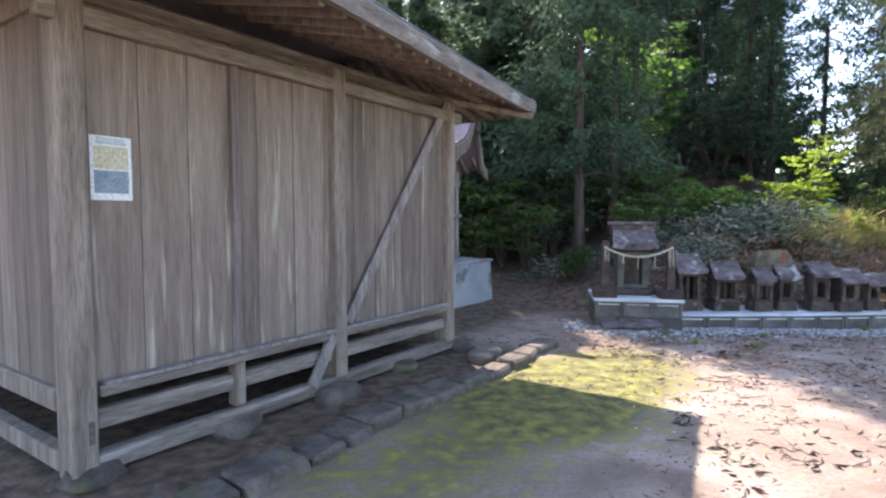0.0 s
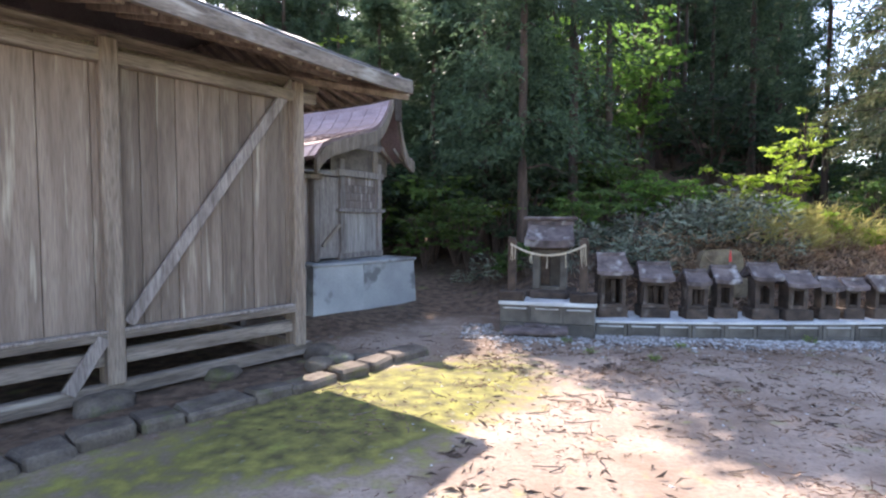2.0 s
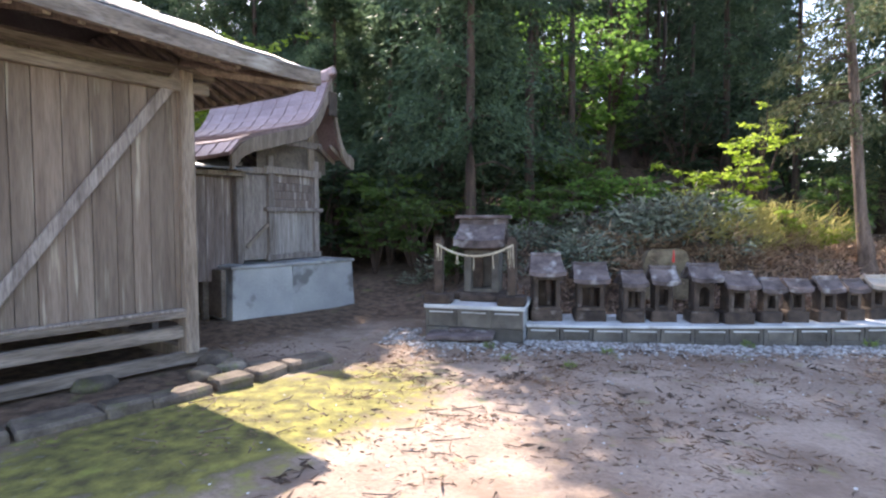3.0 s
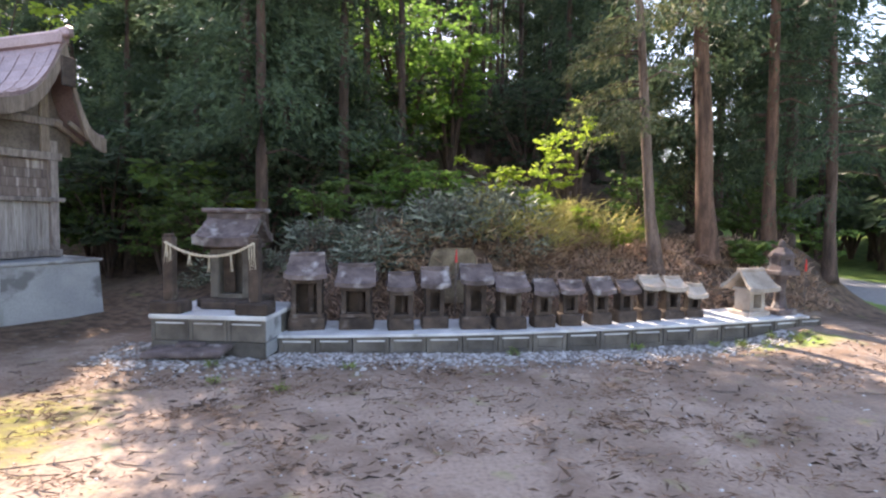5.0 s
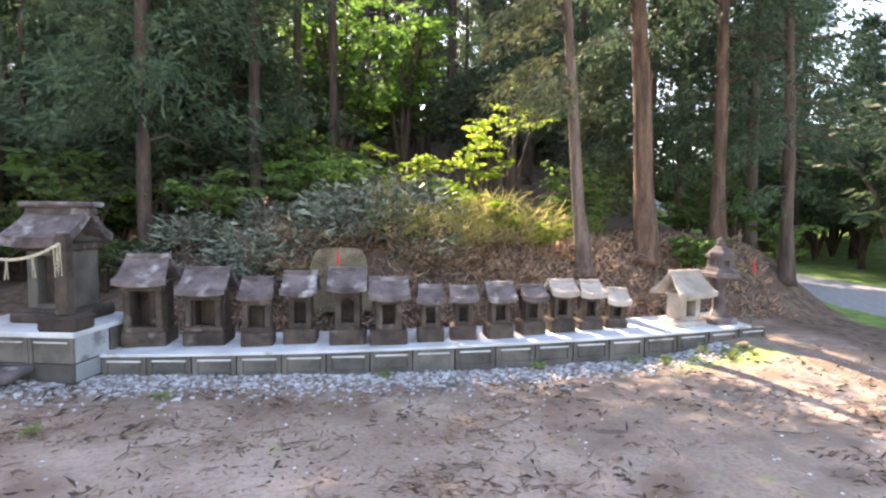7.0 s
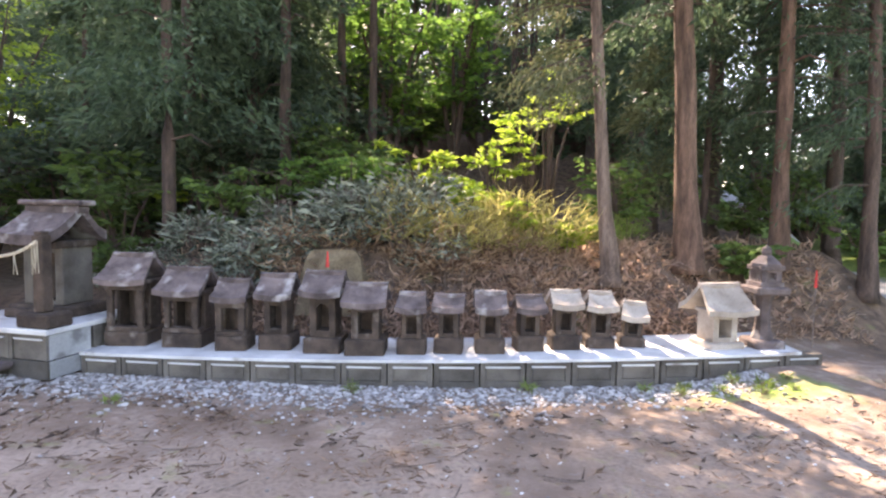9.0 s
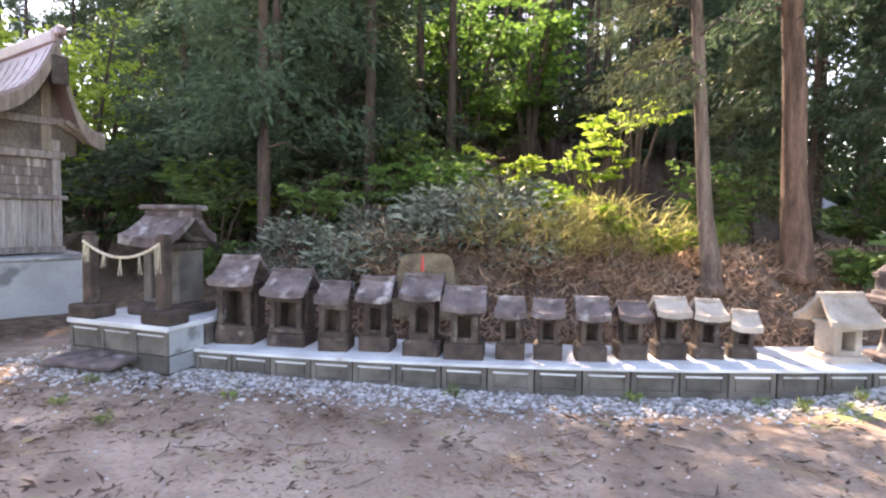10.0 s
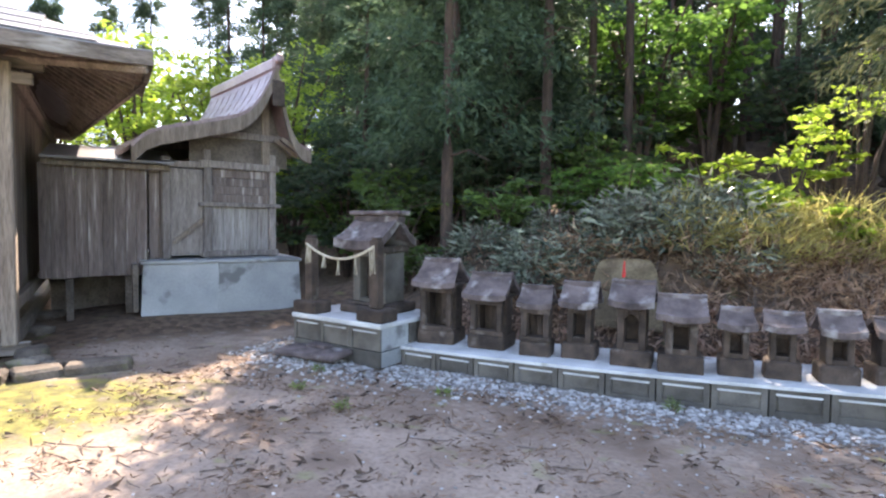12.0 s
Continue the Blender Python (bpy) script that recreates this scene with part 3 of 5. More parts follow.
# ---- passage and main sanctuary on its concrete base ----
def build_sanctuary():
    g = Geo
    base = thing("concrete_base", HALL, "stained pale concrete base carrying the sanctuary", "plinth")

    def battered(x0, x1, y0, y1, z0, z1, lean):
        a = [(x0 - lean, y0 - lean, z0), (x1 + lean, y0 - lean, z0), (x1 + lean, y1 + lean, z0), (x0 - lean, y1 + lean, z0), (x0, y0, z1), (x1, y0, z1), (x1, y1, z1), (x0, y1, z1)]
        return g().add(a, [(3, 2, 1, 0), (4, 5, 6, 7), (0, 1, 5, 4), (1, 2, 6, 5), (2, 3, 7, 6), (3, 0, 4, 7)])

    part("concrete_pour", battered(1.3, 2.36, 1.62, 5.3, 0.0, 0.93, 0.04), CONCRETE, base)
    part("concrete_pour", battered(2.375, 3.66, 1.62, 5.3, 0.0, 0.93, 0.04), CONCRETE, base)
    part("capping", g().box(1.26, 3.7, 1.58, 5.34, 0.934, 0.985, 0.012), CONCRETE, base, "pale trowelled concrete capping")
    part("end_board", g().box(1.16, 1.24, 1.7, 5.2, 0.2, 0.93, 0.01), DARK_WOOD, base, "dark board facing")

    # covered passage from the hall, raised on short posts
    way = thing("covered_passage", HALL, "low board-walled passage under a sheet-metal roof", "passage")
    random.seed(3)
    x = 0.0
    while x < 1.32:
        w = random.uniform(0.13, 0.2)
        part("wall_board", g().box(x + 0.002, min(x + w, 1.4) - 0.002, 1.99, 2.02 + random.uniform(0, 0.008), 0.74 + random.uniform(-0.015, 0.015), 2.42, 0.004), PASSAGE_WOOD, way)
        part("wall_board", g().box(x + 0.002, min(x + w, 1.4) - 0.002, 4.4, 4.43, 0.74, 2.42, 0.004), GREY_WOOD, way)
        x += w
    for x in (1.41, 1.56):
        part("wall_board", g().box(x, x + 0.145, 2.1, 2.13, 0.99, 2.42, 0.004), PASSAGE_WOOD, way)
    part("floor_beam", g().box(-0.02, 1.4, 2.03, 4.38, 0.74, 0.84, 0.01), DARK_WOOD, way)
    for x in (0.35, 1.12):
        for y in (2.15, 4.2):
            part("stilt", g().box(x - 0.05, x + 0.05, y - 0.05, y + 0.05, 0.0, 0.76, 0.01), DARK_WOOD, way)
    # added dark boards that stand in for the shade under the passage
    for k in range(5):
        part("skirting_board", g().box(0.02 + 0.27 * k, 0.285 + 0.27 * k, 3.2, 3.23, 0.0, 0.74, 0.004), DARK_WOOD, way)
    rows = [[(x, y, 2.50 + 0.22 * (y - 1.72)) for x in (0.05, 0.9, 1.75)] for y in (1.72, 3.2)]
    part("roof", g().sheet(rows, 0.03), GREY_METAL, way, "thin pale sheet-metal lean-to roof")
    rows = [[(x, y, 2.50 + 0.22 * (4.7 - y)) for x in (0.05, 0.9, 1.75)] for y in (3.2, 4.7)]
    part("roof", g().sheet(rows, 0.03), GREY_METAL, way)
    part("eave_beam", g().box(0.05, 1.7, 1.86, 1.94, 2.38, 2.46, 0.008), BEAM_WOOD, way)

    # the sanctuary: boarded body, curved gable roof with the long slope to the passage
    hon = thing("main_sanctuary", HALL @ pose(3.3, 2.3, 0, 0, 0, 11) @ pose(-3.3, -2.3, 0), "small weathered timber sanctuary with a curved gable roof", "shrine building")
    bx0, bx1, by0, by1, zb = 2.24, 3.36, 2.3, 4.5, 0.985
    for x in (bx0, bx1):
        for y in (by0, by1):
            part("post", g().box(x - 0.065, x + 0.065, y - 0.065, y + 0.065, zb, 2.78, 0.012), GREY_WOOD, hon)
    for x in (1.62,):
        for y in (by0 + 0.05, by1 - 0.05):
            part("porch_post", g().box(x - 0.06, x + 0.06, y - 0.06, y + 0.06, zb, 2.62, 0.012), GREY_WOOD, hon)
    for y0, y1 in ((by0 - 0.02, by0 + 0.02), (by1 - 0.02, by1 + 0.02)):
        part("base_beam", g().box(bx0 - 0.1, bx1 + 0.1, y0 - 0.05, y1 + 0.05, zb + 0.02, zb + 0.12, 0.01), GREY_WOOD, hon)
        part("mid_rail", g().box(bx0 - 0.14, bx1 + 0.14, y0 - 0.08, y1 + 0.08, 1.84, 1.91, 0.01), GREY_WOOD, hon)
        part("head_rail", g().box(bx0 - 0.12, bx1 + 0.12, y0 - 0.06, y1 + 0.06, 2.48, 2.6, 0.01), GREY_WOOD, hon)
        x = bx0 + 0.07
        for k in range(5):
            w = (bx1 - bx0 - 0.14) / 5
            part("lower_board", g().box(x + 0.002, x + w - 0.002, y0 + 0.002 * k, y1, zb + 0.12, 1.84, 0.004), PALE_WOOD, hon)
            x += w
        for k in range(4):
            part("upper_board", g().box(bx0 + 0.07, bx1 - 0.07, y0 + 0.02, y1, 1.915 + 0.141 * k, 2.052 + 0.141 * k, 0.004), PASSAGE_WOOD, hon)
        part("porch_tie", g().beam((1.62, (y0 + y1) / 2, 2.5), (bx0, (y0 + y1) / 2, 2.52), 0.08, 0.1, 0.01), GREY_WOOD, hon)
        part("porch_board", g().box(1.68, bx0 - 0.07, y0 + 0.01, y1, zb + 0.05, 2.44, 0.004), GREY_WOOD, hon)
        part("porch_rail", g().beam((1.7, y0 - 0.03, 1.25), (2.16, y0 - 0.03, 1.62), 0.04, 0.06, 0.006), BEAM_WOOD, hon)
    for y in np.arange(by0 + 0.1, by1 - 0.1, 0.25):
        part("end_board", g().box(bx1 - 0.02, bx1 + 0.02, y, y + 0.245, zb + 0.1, 2.7, 0.004), GREY_WOOD, hon)
        part("front_board", g().box(bx0 - 0.02, bx0 + 0.02, y, y + 0.245, zb + 0.1, 2.7, 0.004), GREY_WOOD, hon)

    ridge_x, ridge_z, front_x, back_x = 3.24, 4.22, 1.02, 3.86
    gy0, gy1 = 1.8, 4.8

    def slope(s):
        """s from -1 at the front eave over 0 at the ridge to 1 at the back eave."""
        if s < 0:
            x = ridge_x + (front_x - ridge_x) * (-s) ** 1.25
            return x, 2.94 + 0.29 * (x - 1.35) + 0.90 * (max(x - 2.45, 0) / 0.83) ** 2.6 - 1.3 * max(1.4 - x, 0) ** 2
        return ridge_x + (back_x - ridge_x) * s ** 1.4, 2.88 + (ridge_z - 2.88) * (1 - s ** 1.4) ** 2.7

    ss = [-1 + i / 14 for i in range(15)] + [i / 8 for i in range(1, 9)]
    rows = []
    for s in ss:
        x, z = slope(s)
        rows.append([(x, gy0 + (gy1 - gy0) * j / 10, z + 0.04 * abs(2 * j / 10 - 1) ** 4) for j in range(11)])
    roof = part("roof", g().sheet(rows, 0.055), ROOF_METAL, hon, "reddish-grey sheet-metal roof with a swept curve")
    for k in range(9):
        y = gy0 + 0.15 + (gy1 - gy0 - 0.3) * k / 8
        seam = g()
        for a, b in zip(ss[:14], ss[1:15]):
            (xa, za), (xb, zb2) = slope(a), slope(b)
            l = 0.04 * abs(2 * (y - gy0) / (gy1 - gy0) - 1) ** 4
            seam.beam((xa, y, za + l + 0.004), (xb, y, zb2 + l + 0.004), 0.014, 0.014, 0)
        part("seam", seam, ROOF_METAL, roof)
    for k in range(1, 13):
        (xa, za), (xb, zb2) = slope(-k / 13), slope(-k / 13 + 0.035)
        lap = [[(x, gy0 + (gy1 - gy0) * j / 10, z + 0.04 * abs(2 * j / 10 - 1) ** 4) for j in range(11)] for x, z in ((xa, za + 0.014), (xb, zb2 + 0.003))]
        part("roof_lap", g().sheet(lap, 0.01), ROOF_METAL, roof)
    for y in (gy0 - 0.02, gy1 + 0.02):
        edge = [[(slope(s)[0], y - 0.03, slope(s)[1] - 0.015) for s in ss], [(slope(s)[0], y + 0.03, slope(s)[1] - 0.015) for s in ss]]
        part("bargeboard", g().sheet([list(r) for r in zip(*edge)], 0.22), BEAM_WOOD, hon, "broad weathered brown bargeboard")
    part("ridge_cap", g().box(ridge_x - 0.08, ridge_x + 0.08, gy0 - 0.02, gy1 + 0.04, ridge_z - 0.06, ridge_z + 0.15, 0.03), ROOF_METAL, hon)
    part("ridge_tip", g().beam((ridge_x, gy0 + 0.3, ridge_z + 0.05), (ridge_x + 0.02, gy0 - 0.12, ridge_z + 0.14), 0.13, 0.16, 0.03), ROOF_METAL, hon)
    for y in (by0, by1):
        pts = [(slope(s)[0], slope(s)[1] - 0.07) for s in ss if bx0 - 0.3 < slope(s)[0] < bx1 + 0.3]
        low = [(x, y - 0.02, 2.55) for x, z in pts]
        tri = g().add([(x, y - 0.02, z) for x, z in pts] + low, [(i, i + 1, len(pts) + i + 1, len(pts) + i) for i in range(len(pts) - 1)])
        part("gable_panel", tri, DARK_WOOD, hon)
        part("king_post", g().box(ridge_x - 0.07, ridge_x + 0.07, y - 0.06, y - 0.024, 2.6, 3.9, 0.01), BEAM_WOOD, hon)
        part("gable_tie", g().box(bx0, bx1 + 0.15, y - 0.08, y - 0.022, 3.0, 3.12, 0.01), GREY_WOOD, hon)
    part("gable_pendant", g().box(ridge_x - 0.11, ridge_x + 0.11, gy0 - 0.09, gy0 - 0.055, 3.55, 3.98, 0.03), PENDANT, hon, "carved dark gable pendant")
    for k in range(11):
        y = gy0 + 0.12 + k * 0.27
        part("rafter", g().beam((1.3, y, 2.80), (bx0, y, 3.10), 0.05, 0.07, 0.006), BEAM_WOOD, hon)
        part("rafter", g().beam((back_x - 0.05, y, 2.78), (bx1, y, 3.05), 0.05, 0.07, 0.006), BEAM_WOOD, hon)


build_sanctuary()


# ---- stone pieces of the row ----
def gable_roof(g, w, depth, z, rise, thick, curve=1.6, sag=0.02, seed=0, front=0.5, hip=0.0):
    """A curved stone roof, ridge along x, front slope towards -y."""
    rows, n = [], 12
    for i in range(n + 1):
        s = -1 + 2 * i / n
        run = depth * (front if s < 0 else 1 - front)
        zz = z + rise * (1 - abs(s)) ** curve
        row = []
        for j in range(7):
            t = 2 * j / 6 - 1
            chip = 0.008 * noise.noise((t * 3 + seed, s * 3, seed * 2.2))
            row.append((t * w / 2 * (1 - hip * (1 - abs(s)) ** 0.7) + 0.006 * noise.noise((s * 4, t + seed, 1)), s * run + 0.008 * noise.noise((t * 4, s + seed, 2)), zz + sag * t * t + thick + chip))
        rows.append(row)
    return g.sheet(rows, thick)


def stone_shrine(x, y, w, eave, ridge, label, turn=0.0, style="door", stone=None, cap=None, deep=0.9, plinth=0.13, wide_roof=1.25, lean=0.0, hip=0.06):
    """A small stone shrine: plinth, hollow body with an opening, roof slab with a ridge."""
    stone, cap = stone or STONE, cap or ROOF_STONE
    z = slab_z(x)
    w *= 0.94
    root = thing("stone_shrine", pose(x, y, z, 0, lean, turn), label, "stone shrine", "row of stone shrines")
    d = w * deep
    seed = x * 3.7
    eave, ridge = eave - z, ridge - z
    g = Geo
    part("plinth", g().box(-w / 2, w / 2, -d / 2, d / 2, -0.03, plinth, 0.018), stone, root)
    bw, bd = w * (0.84 if style == "pillars" else 0.70), d * (0.84 if style == "pillars" else 0.72)
    t = bw * 0.25
    top = eave + 0.02
    if style == "pillars":
        part("floor_step", g().box(-bw / 2 - 0.02, bw / 2 + 0.02, -bd / 2 - 0.03, -bd / 2 + 0.1, plinth, plinth + 0.05, 0.008), stone, root)
        for s in (-1, 1):
            part("pillar", g().box(s * bw * 0.42 - 0.033, s * bw * 0.42 + 0.033, -bd / 2 - 0.03, -bd / 2 + 0.036, plinth + 0.05, top, 0.01), stone, root)
        part("cella", g().box(-bw * 0.36, bw * 0.36, bd * 0.3, bd / 2, plinth, top, 0.01), stone, root)
        part("side_wall", g().box(-bw / 2, -bw / 2 + 0.045, -bd * 0.1, bd / 2 + 0.004, plinth, top, 0.008), stone, root)
        part("side_wall", g().box(bw / 2 - 0.045, bw / 2, -bd * 0.1, bd / 2 + 0.004, plinth, top, 0.008), stone, root)
        part("door_leaf", g().box(bw * 0.02, bw * 0.2, bd * -0.12, bd * -0.06, plinth + 0.05, top - 0.06, 0.006), stone, root)
        part("lintel", g().box(-bw / 2 - 0.02, bw / 2 + 0.02, -bd / 2 - 0.035, -bd / 2 + 0.045, top - 0.07, top, 0.01), stone, root)
    else:
        sill_z, head_z = plinth + (top - plinth) * 0.16, plinth + (top - plinth) * 0.8
        inner = bw / 2 - t
        for side in (-1, 1):
            x0, x1 = sorted((side * bw / 2, side * inner))
            part("side_wall", g().box(x0, x1, -bd / 2, bd / 2, plinth, top, 0.006), stone, root)
        part("back_wall", g().box(-inner, inner, bd / 2 - t, bd / 2 - 0.003, plinth, top, 0.0), stone, root)
        part("door_sill", g().box(-inner, inner, -bd / 2 + 0.003, bd / 2 - t, plinth, sill_z, 0.0), stone, root)
        part("lintel", g().box(-inner, inner, -bd / 2 + 0.003, bd / 2 - t, head_z, top, 0.0), stone, root)
        if style == "arch":
            for side in (-1, 1):
                u = side * (bw / 2 - t)
                front, back = -bd / 2 + 0.002, -bd / 2 + 0.05
                part("arch_corner", g().add([(u, front, head_z), (u * 0.45, front, head_z), (u, front, head_z - 0.05), (u, back, head_z), (u * 0.45, back, head_z), (u, back, head_z - 0.05)], [(0, 1, 2), (3, 5, 4), (1, 4, 5, 2), (0, 3, 4, 1), (0, 2, 5, 3)]), stone, root)
    part("eave_course", g().box(-bw * 0.58, bw * 0.58, -bd * 0.6, bd * 0.6, top, top + 0.04, 0.01), stone, root)
    rise = ridge - eave - 0.10
    roof = gable_roof(g(), w * wide_roof, d * 1.38, top + 0.035 - 0.05, max(rise, 0.06) + 0.045, 0.06, 1.35, 0.025, seed, 0.5, hip)
    part("roof", roof, cap, root, "lichened stone roof")
    zr = top + 0.03 + max(rise, 0.06) + 0.06
    ridge_half = w * wide_roof * (0.515 - 0.5 * hip)
    part("ridge", g().box(-ridge_half, ridge_half, -0.04, 0.04, zr - 0.05, zr + 0.012, 0.008), cap, root)
    return root


def build_row():
    g = Geo
    old = "small weathered brown stone shrine with a lichened roof"
    pil = "weathered stone shrine with front pillars and gable roof"
    rows = (
        (4.36, 9.80, 0.50, 0.84, 1.17, pil + ", the largest", 2, "pillars", 0.2),
        (5.02, 9.76, 0.48, 0.74, 1.03, pil, -2, "pillars", 0.08),
        (5.60, 9.60, 0.36, 0.70, 0.93, pil + ", small", 3, "pillars", 0.12),
        (6.06, 9.67, 0.38, 0.73, 0.99, old, 0, "door", 0.06),
        (6.60, 9.58, 0.42, 0.79, 1.04, old + ", tall", -2, "arch", 0.04),
        (7.05, 9.53, 0.44, 0.70, 0.93, old, 2, "door", 0.05),
        (7.53, 9.56, 0.32, 0.64, 0.84, "small dark stone shrine with an arched niche", 0, "door", 0.2),
        (7.92, 9.61, 0.32, 0.65, 0.82, "small dark stone shrine with an arched niche", -3, "door", 0.04),
        (8.35, 9.64, 0.33, 0.64, 0.86, old, 3, "door", 0.05),
        (8.77, 9.76, 0.32, 0.63, 0.81, old + ", low", 8, "door", 0.14),
        (9.17, 9.85, 0.33, 0.67, 0.86, "small sunlit stone shrine with a thin gable roof", 4, "tall", 0.08),
        (9.57, 9.94, 0.33, 0.64, 0.84, "small sunlit stone shrine with a rounded roof", 0, "tall", 0.3),
        (9.94, 10.0, 0.29, 0.53, 0.73, "smallest stone shrine, with a broken tilted roof", -6, "door", 0.22),
    )
    for x, y, w, e, r, label, turn, style, hip in rows:
        # roofs beyond x 9 are painted paler to look sunlit
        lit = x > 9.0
        stone_shrine(x, y, w, e, r, label, turn, style, SUNLIT_PALE_STONE if x > 10.5 else STONE, SUNLIT_PALE_STONE if lit else ROOF_STONE, 0.95, 0.165 if x < 9.5 else 0.12, 1.12 if x > 5.3 else 1.18, 3 if 9.9 < x < 10 else 0, hip)
    stone_shrine(10.90, 10.04, 0.46, 0.62, 0.95, "pale sunlit stone shrine with a wide hipped stone roof", 14, "door", SUNLIT_PALE_STONE, SUNLIT_PALE_STONE, 0.9, 0.07, 1.4, 0, 0.22)

    # boulder with an inscribed face behind the row, and the red-tipped stake
    b = g()
    outline = ((0.46, 0.0), (0.44, 0.25), (0.40, 0.5), (0.34, 0.72), (0.30, 0.80), (0.26, 0.83))
    levels = [[(-q, -0.14, z), (-q * 0.4, -0.17, z + 0.01), (q * 0.3, -0.16, z), (q, -0.13, z), (q * 0.96, 0.13, z), (0.0, 0.17, z), (-q * 0.97, 0.13, z)] for q, z in outline]
    levels = [[(x + 0.05 * noise.noise((x * 3, y * 3, z * 4)), y * (1 if z < 0.8 else 0.8) + 0.04 * noise.noise((x * 4, z * 4, 7)), z + 0.03 * noise.noise((x * 2, z, 3))) for x, y, z in r] for r in levels]
    k = len(levels[0])
    b.add([p for r in levels for p in r], [(i * k + j, i * k + (j + 1) % k, (i + 1) * k + (j + 1) % k, (i + 1) * k + j) for i in range(len(levels) - 1) for j in range(k)] + [tuple(range((len(levels) - 1) * k, len(levels) * k)), tuple(range(k - 1, -1, -1))])
    single("memorial_boulder", b, surface("ochre_boulder", (0.105, 0.075, 0.045), (0.22, 0.165, 0.10), 4, 0.92, 0.5, 40), pose(6.42, 10.62, 1.20 - 0.83, -6, 0, 0), "flat-topped ochre memorial stone standing behind the shrines", "boulder")
    stake = thing("marker_stake", pose(6.42, 10.28, ground_z(6.42, 10.28)), "thin stake with a red tip among the shrines", "stake")
    zt = 1.21 - ground_z(6.46, 10.28)
    part("shaft", g().tube([(0, 0, -0.05), (0.01, 0, zt - 0.18)], [0.012, 0.01], 6), DEAD_TWIG, stake)
    part("red_tip", g().tube([(0.01, 0, zt - 0.19), (0.012, 0, zt)], [0.024, 0.008], 6), RED, stake, "bright red plastic tip")
    far = thing("marker_stake", pose(12.35, 10.7, ground_z(12.35, 10.7)), "thin stake with a red tip by the road bank", "stake")
    part("shaft", g().tube([(0, 0, -0.05), (0.0, 0, 0.75)], [0.012, 0.01], 6), DEAD_TWIG, far)
    part("red_tip", g().tube([(0.0, 0, 0.74), (0.0, 0, 0.95)], [0.02, 0.008], 6), RED, far, "bright red plastic tip")

    # lantern
    lx, ly = 11.40, 10.05
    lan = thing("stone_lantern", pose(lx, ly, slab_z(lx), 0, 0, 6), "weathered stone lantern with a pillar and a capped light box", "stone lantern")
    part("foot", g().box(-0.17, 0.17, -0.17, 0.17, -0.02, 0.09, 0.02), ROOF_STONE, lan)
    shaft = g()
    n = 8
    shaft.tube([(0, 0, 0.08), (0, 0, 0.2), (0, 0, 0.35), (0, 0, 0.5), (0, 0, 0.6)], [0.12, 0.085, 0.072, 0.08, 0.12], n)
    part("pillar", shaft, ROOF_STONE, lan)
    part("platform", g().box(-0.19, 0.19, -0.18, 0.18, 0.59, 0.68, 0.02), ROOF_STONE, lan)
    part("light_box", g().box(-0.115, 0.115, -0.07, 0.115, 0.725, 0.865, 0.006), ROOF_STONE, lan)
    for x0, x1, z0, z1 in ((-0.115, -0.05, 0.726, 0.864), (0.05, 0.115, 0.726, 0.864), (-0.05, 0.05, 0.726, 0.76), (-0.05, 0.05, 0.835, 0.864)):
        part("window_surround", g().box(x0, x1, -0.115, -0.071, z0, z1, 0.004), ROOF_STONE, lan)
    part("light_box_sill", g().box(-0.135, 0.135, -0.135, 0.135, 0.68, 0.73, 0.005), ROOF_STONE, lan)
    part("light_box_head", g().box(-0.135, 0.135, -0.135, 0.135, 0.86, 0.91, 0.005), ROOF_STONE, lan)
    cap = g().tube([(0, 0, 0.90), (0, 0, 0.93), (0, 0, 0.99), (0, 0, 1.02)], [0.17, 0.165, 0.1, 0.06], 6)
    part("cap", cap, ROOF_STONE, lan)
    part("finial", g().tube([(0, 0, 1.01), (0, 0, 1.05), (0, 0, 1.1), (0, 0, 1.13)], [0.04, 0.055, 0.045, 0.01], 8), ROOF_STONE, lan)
    single("broken_lantern_top", g().rock(0, 0, 0.1, 0.13, 0.12, 0.14, 4, 0.35, 3), STONE, pose(11.12, 10.75, ground_z(11.12, 10.75)), "rough stone fragment beside the lantern", "stone", smooth=True)

    # slab and front blocks with sunk panels
    xs = np.arange(4.05, 11.75, 0.15)
    rows = [[(x, kerb_y(x) - 0.015, slab_z(x)) for x in xs], [(x, kerb_y(x) + 0.45, slab_z(x) + 0.003) for x in xs], [(x, kerb_y(x) + 0.95, slab_z(x) + 0.005) for x in xs]]
    single("shrine_slab", g().sheet([list(r) for r in rows], 0.03), SLAB, pose(0, 0, 0), "long pale concrete slab carrying the row of stone shrines", "slab")
    kerb = thing("block_kerb", pose(0, 0, 0), "low kerb of concrete blocks with sunk panels", "kerb")
    x, k = 4.06, 0
    while x < 11.6:
        w = 0.466
        x1 = x + w - 0.012
        a = math.degrees(math.atan(0.044 * ((x + x1) / 2 - 6.4)))
        m = pose((x + x1) / 2, kerb_y((x + x1) / 2), slab_z(x) - 0.033, 0, 0, a)
        h, hw = 0.29, (x1 - x) / 2
        b = g().box(-hw, hw, 0.022, 0.16, -h, 0, 0.004)
        b.box(-hw, -hw + 0.05, 0.0, 0.023, -h, 0, 0.003).box(hw - 0.05, hw, 0.0, 0.023, -h, 0, 0.003)
        b.box(-hw + 0.05, hw - 0.05, 0.0, 0.023, -0.035, 0, 0.003).box(-hw + 0.05, hw - 0.05, 0.0, 0.023, -h, -0.19, 0.003)
        b.box(-hw + 0.07, hw - 0.07, 0.014, 0.024, -0.18, -0.048, 0.002)
        ob = part("block", b, BLOCK, kerb)
        ob.matrix_local = m
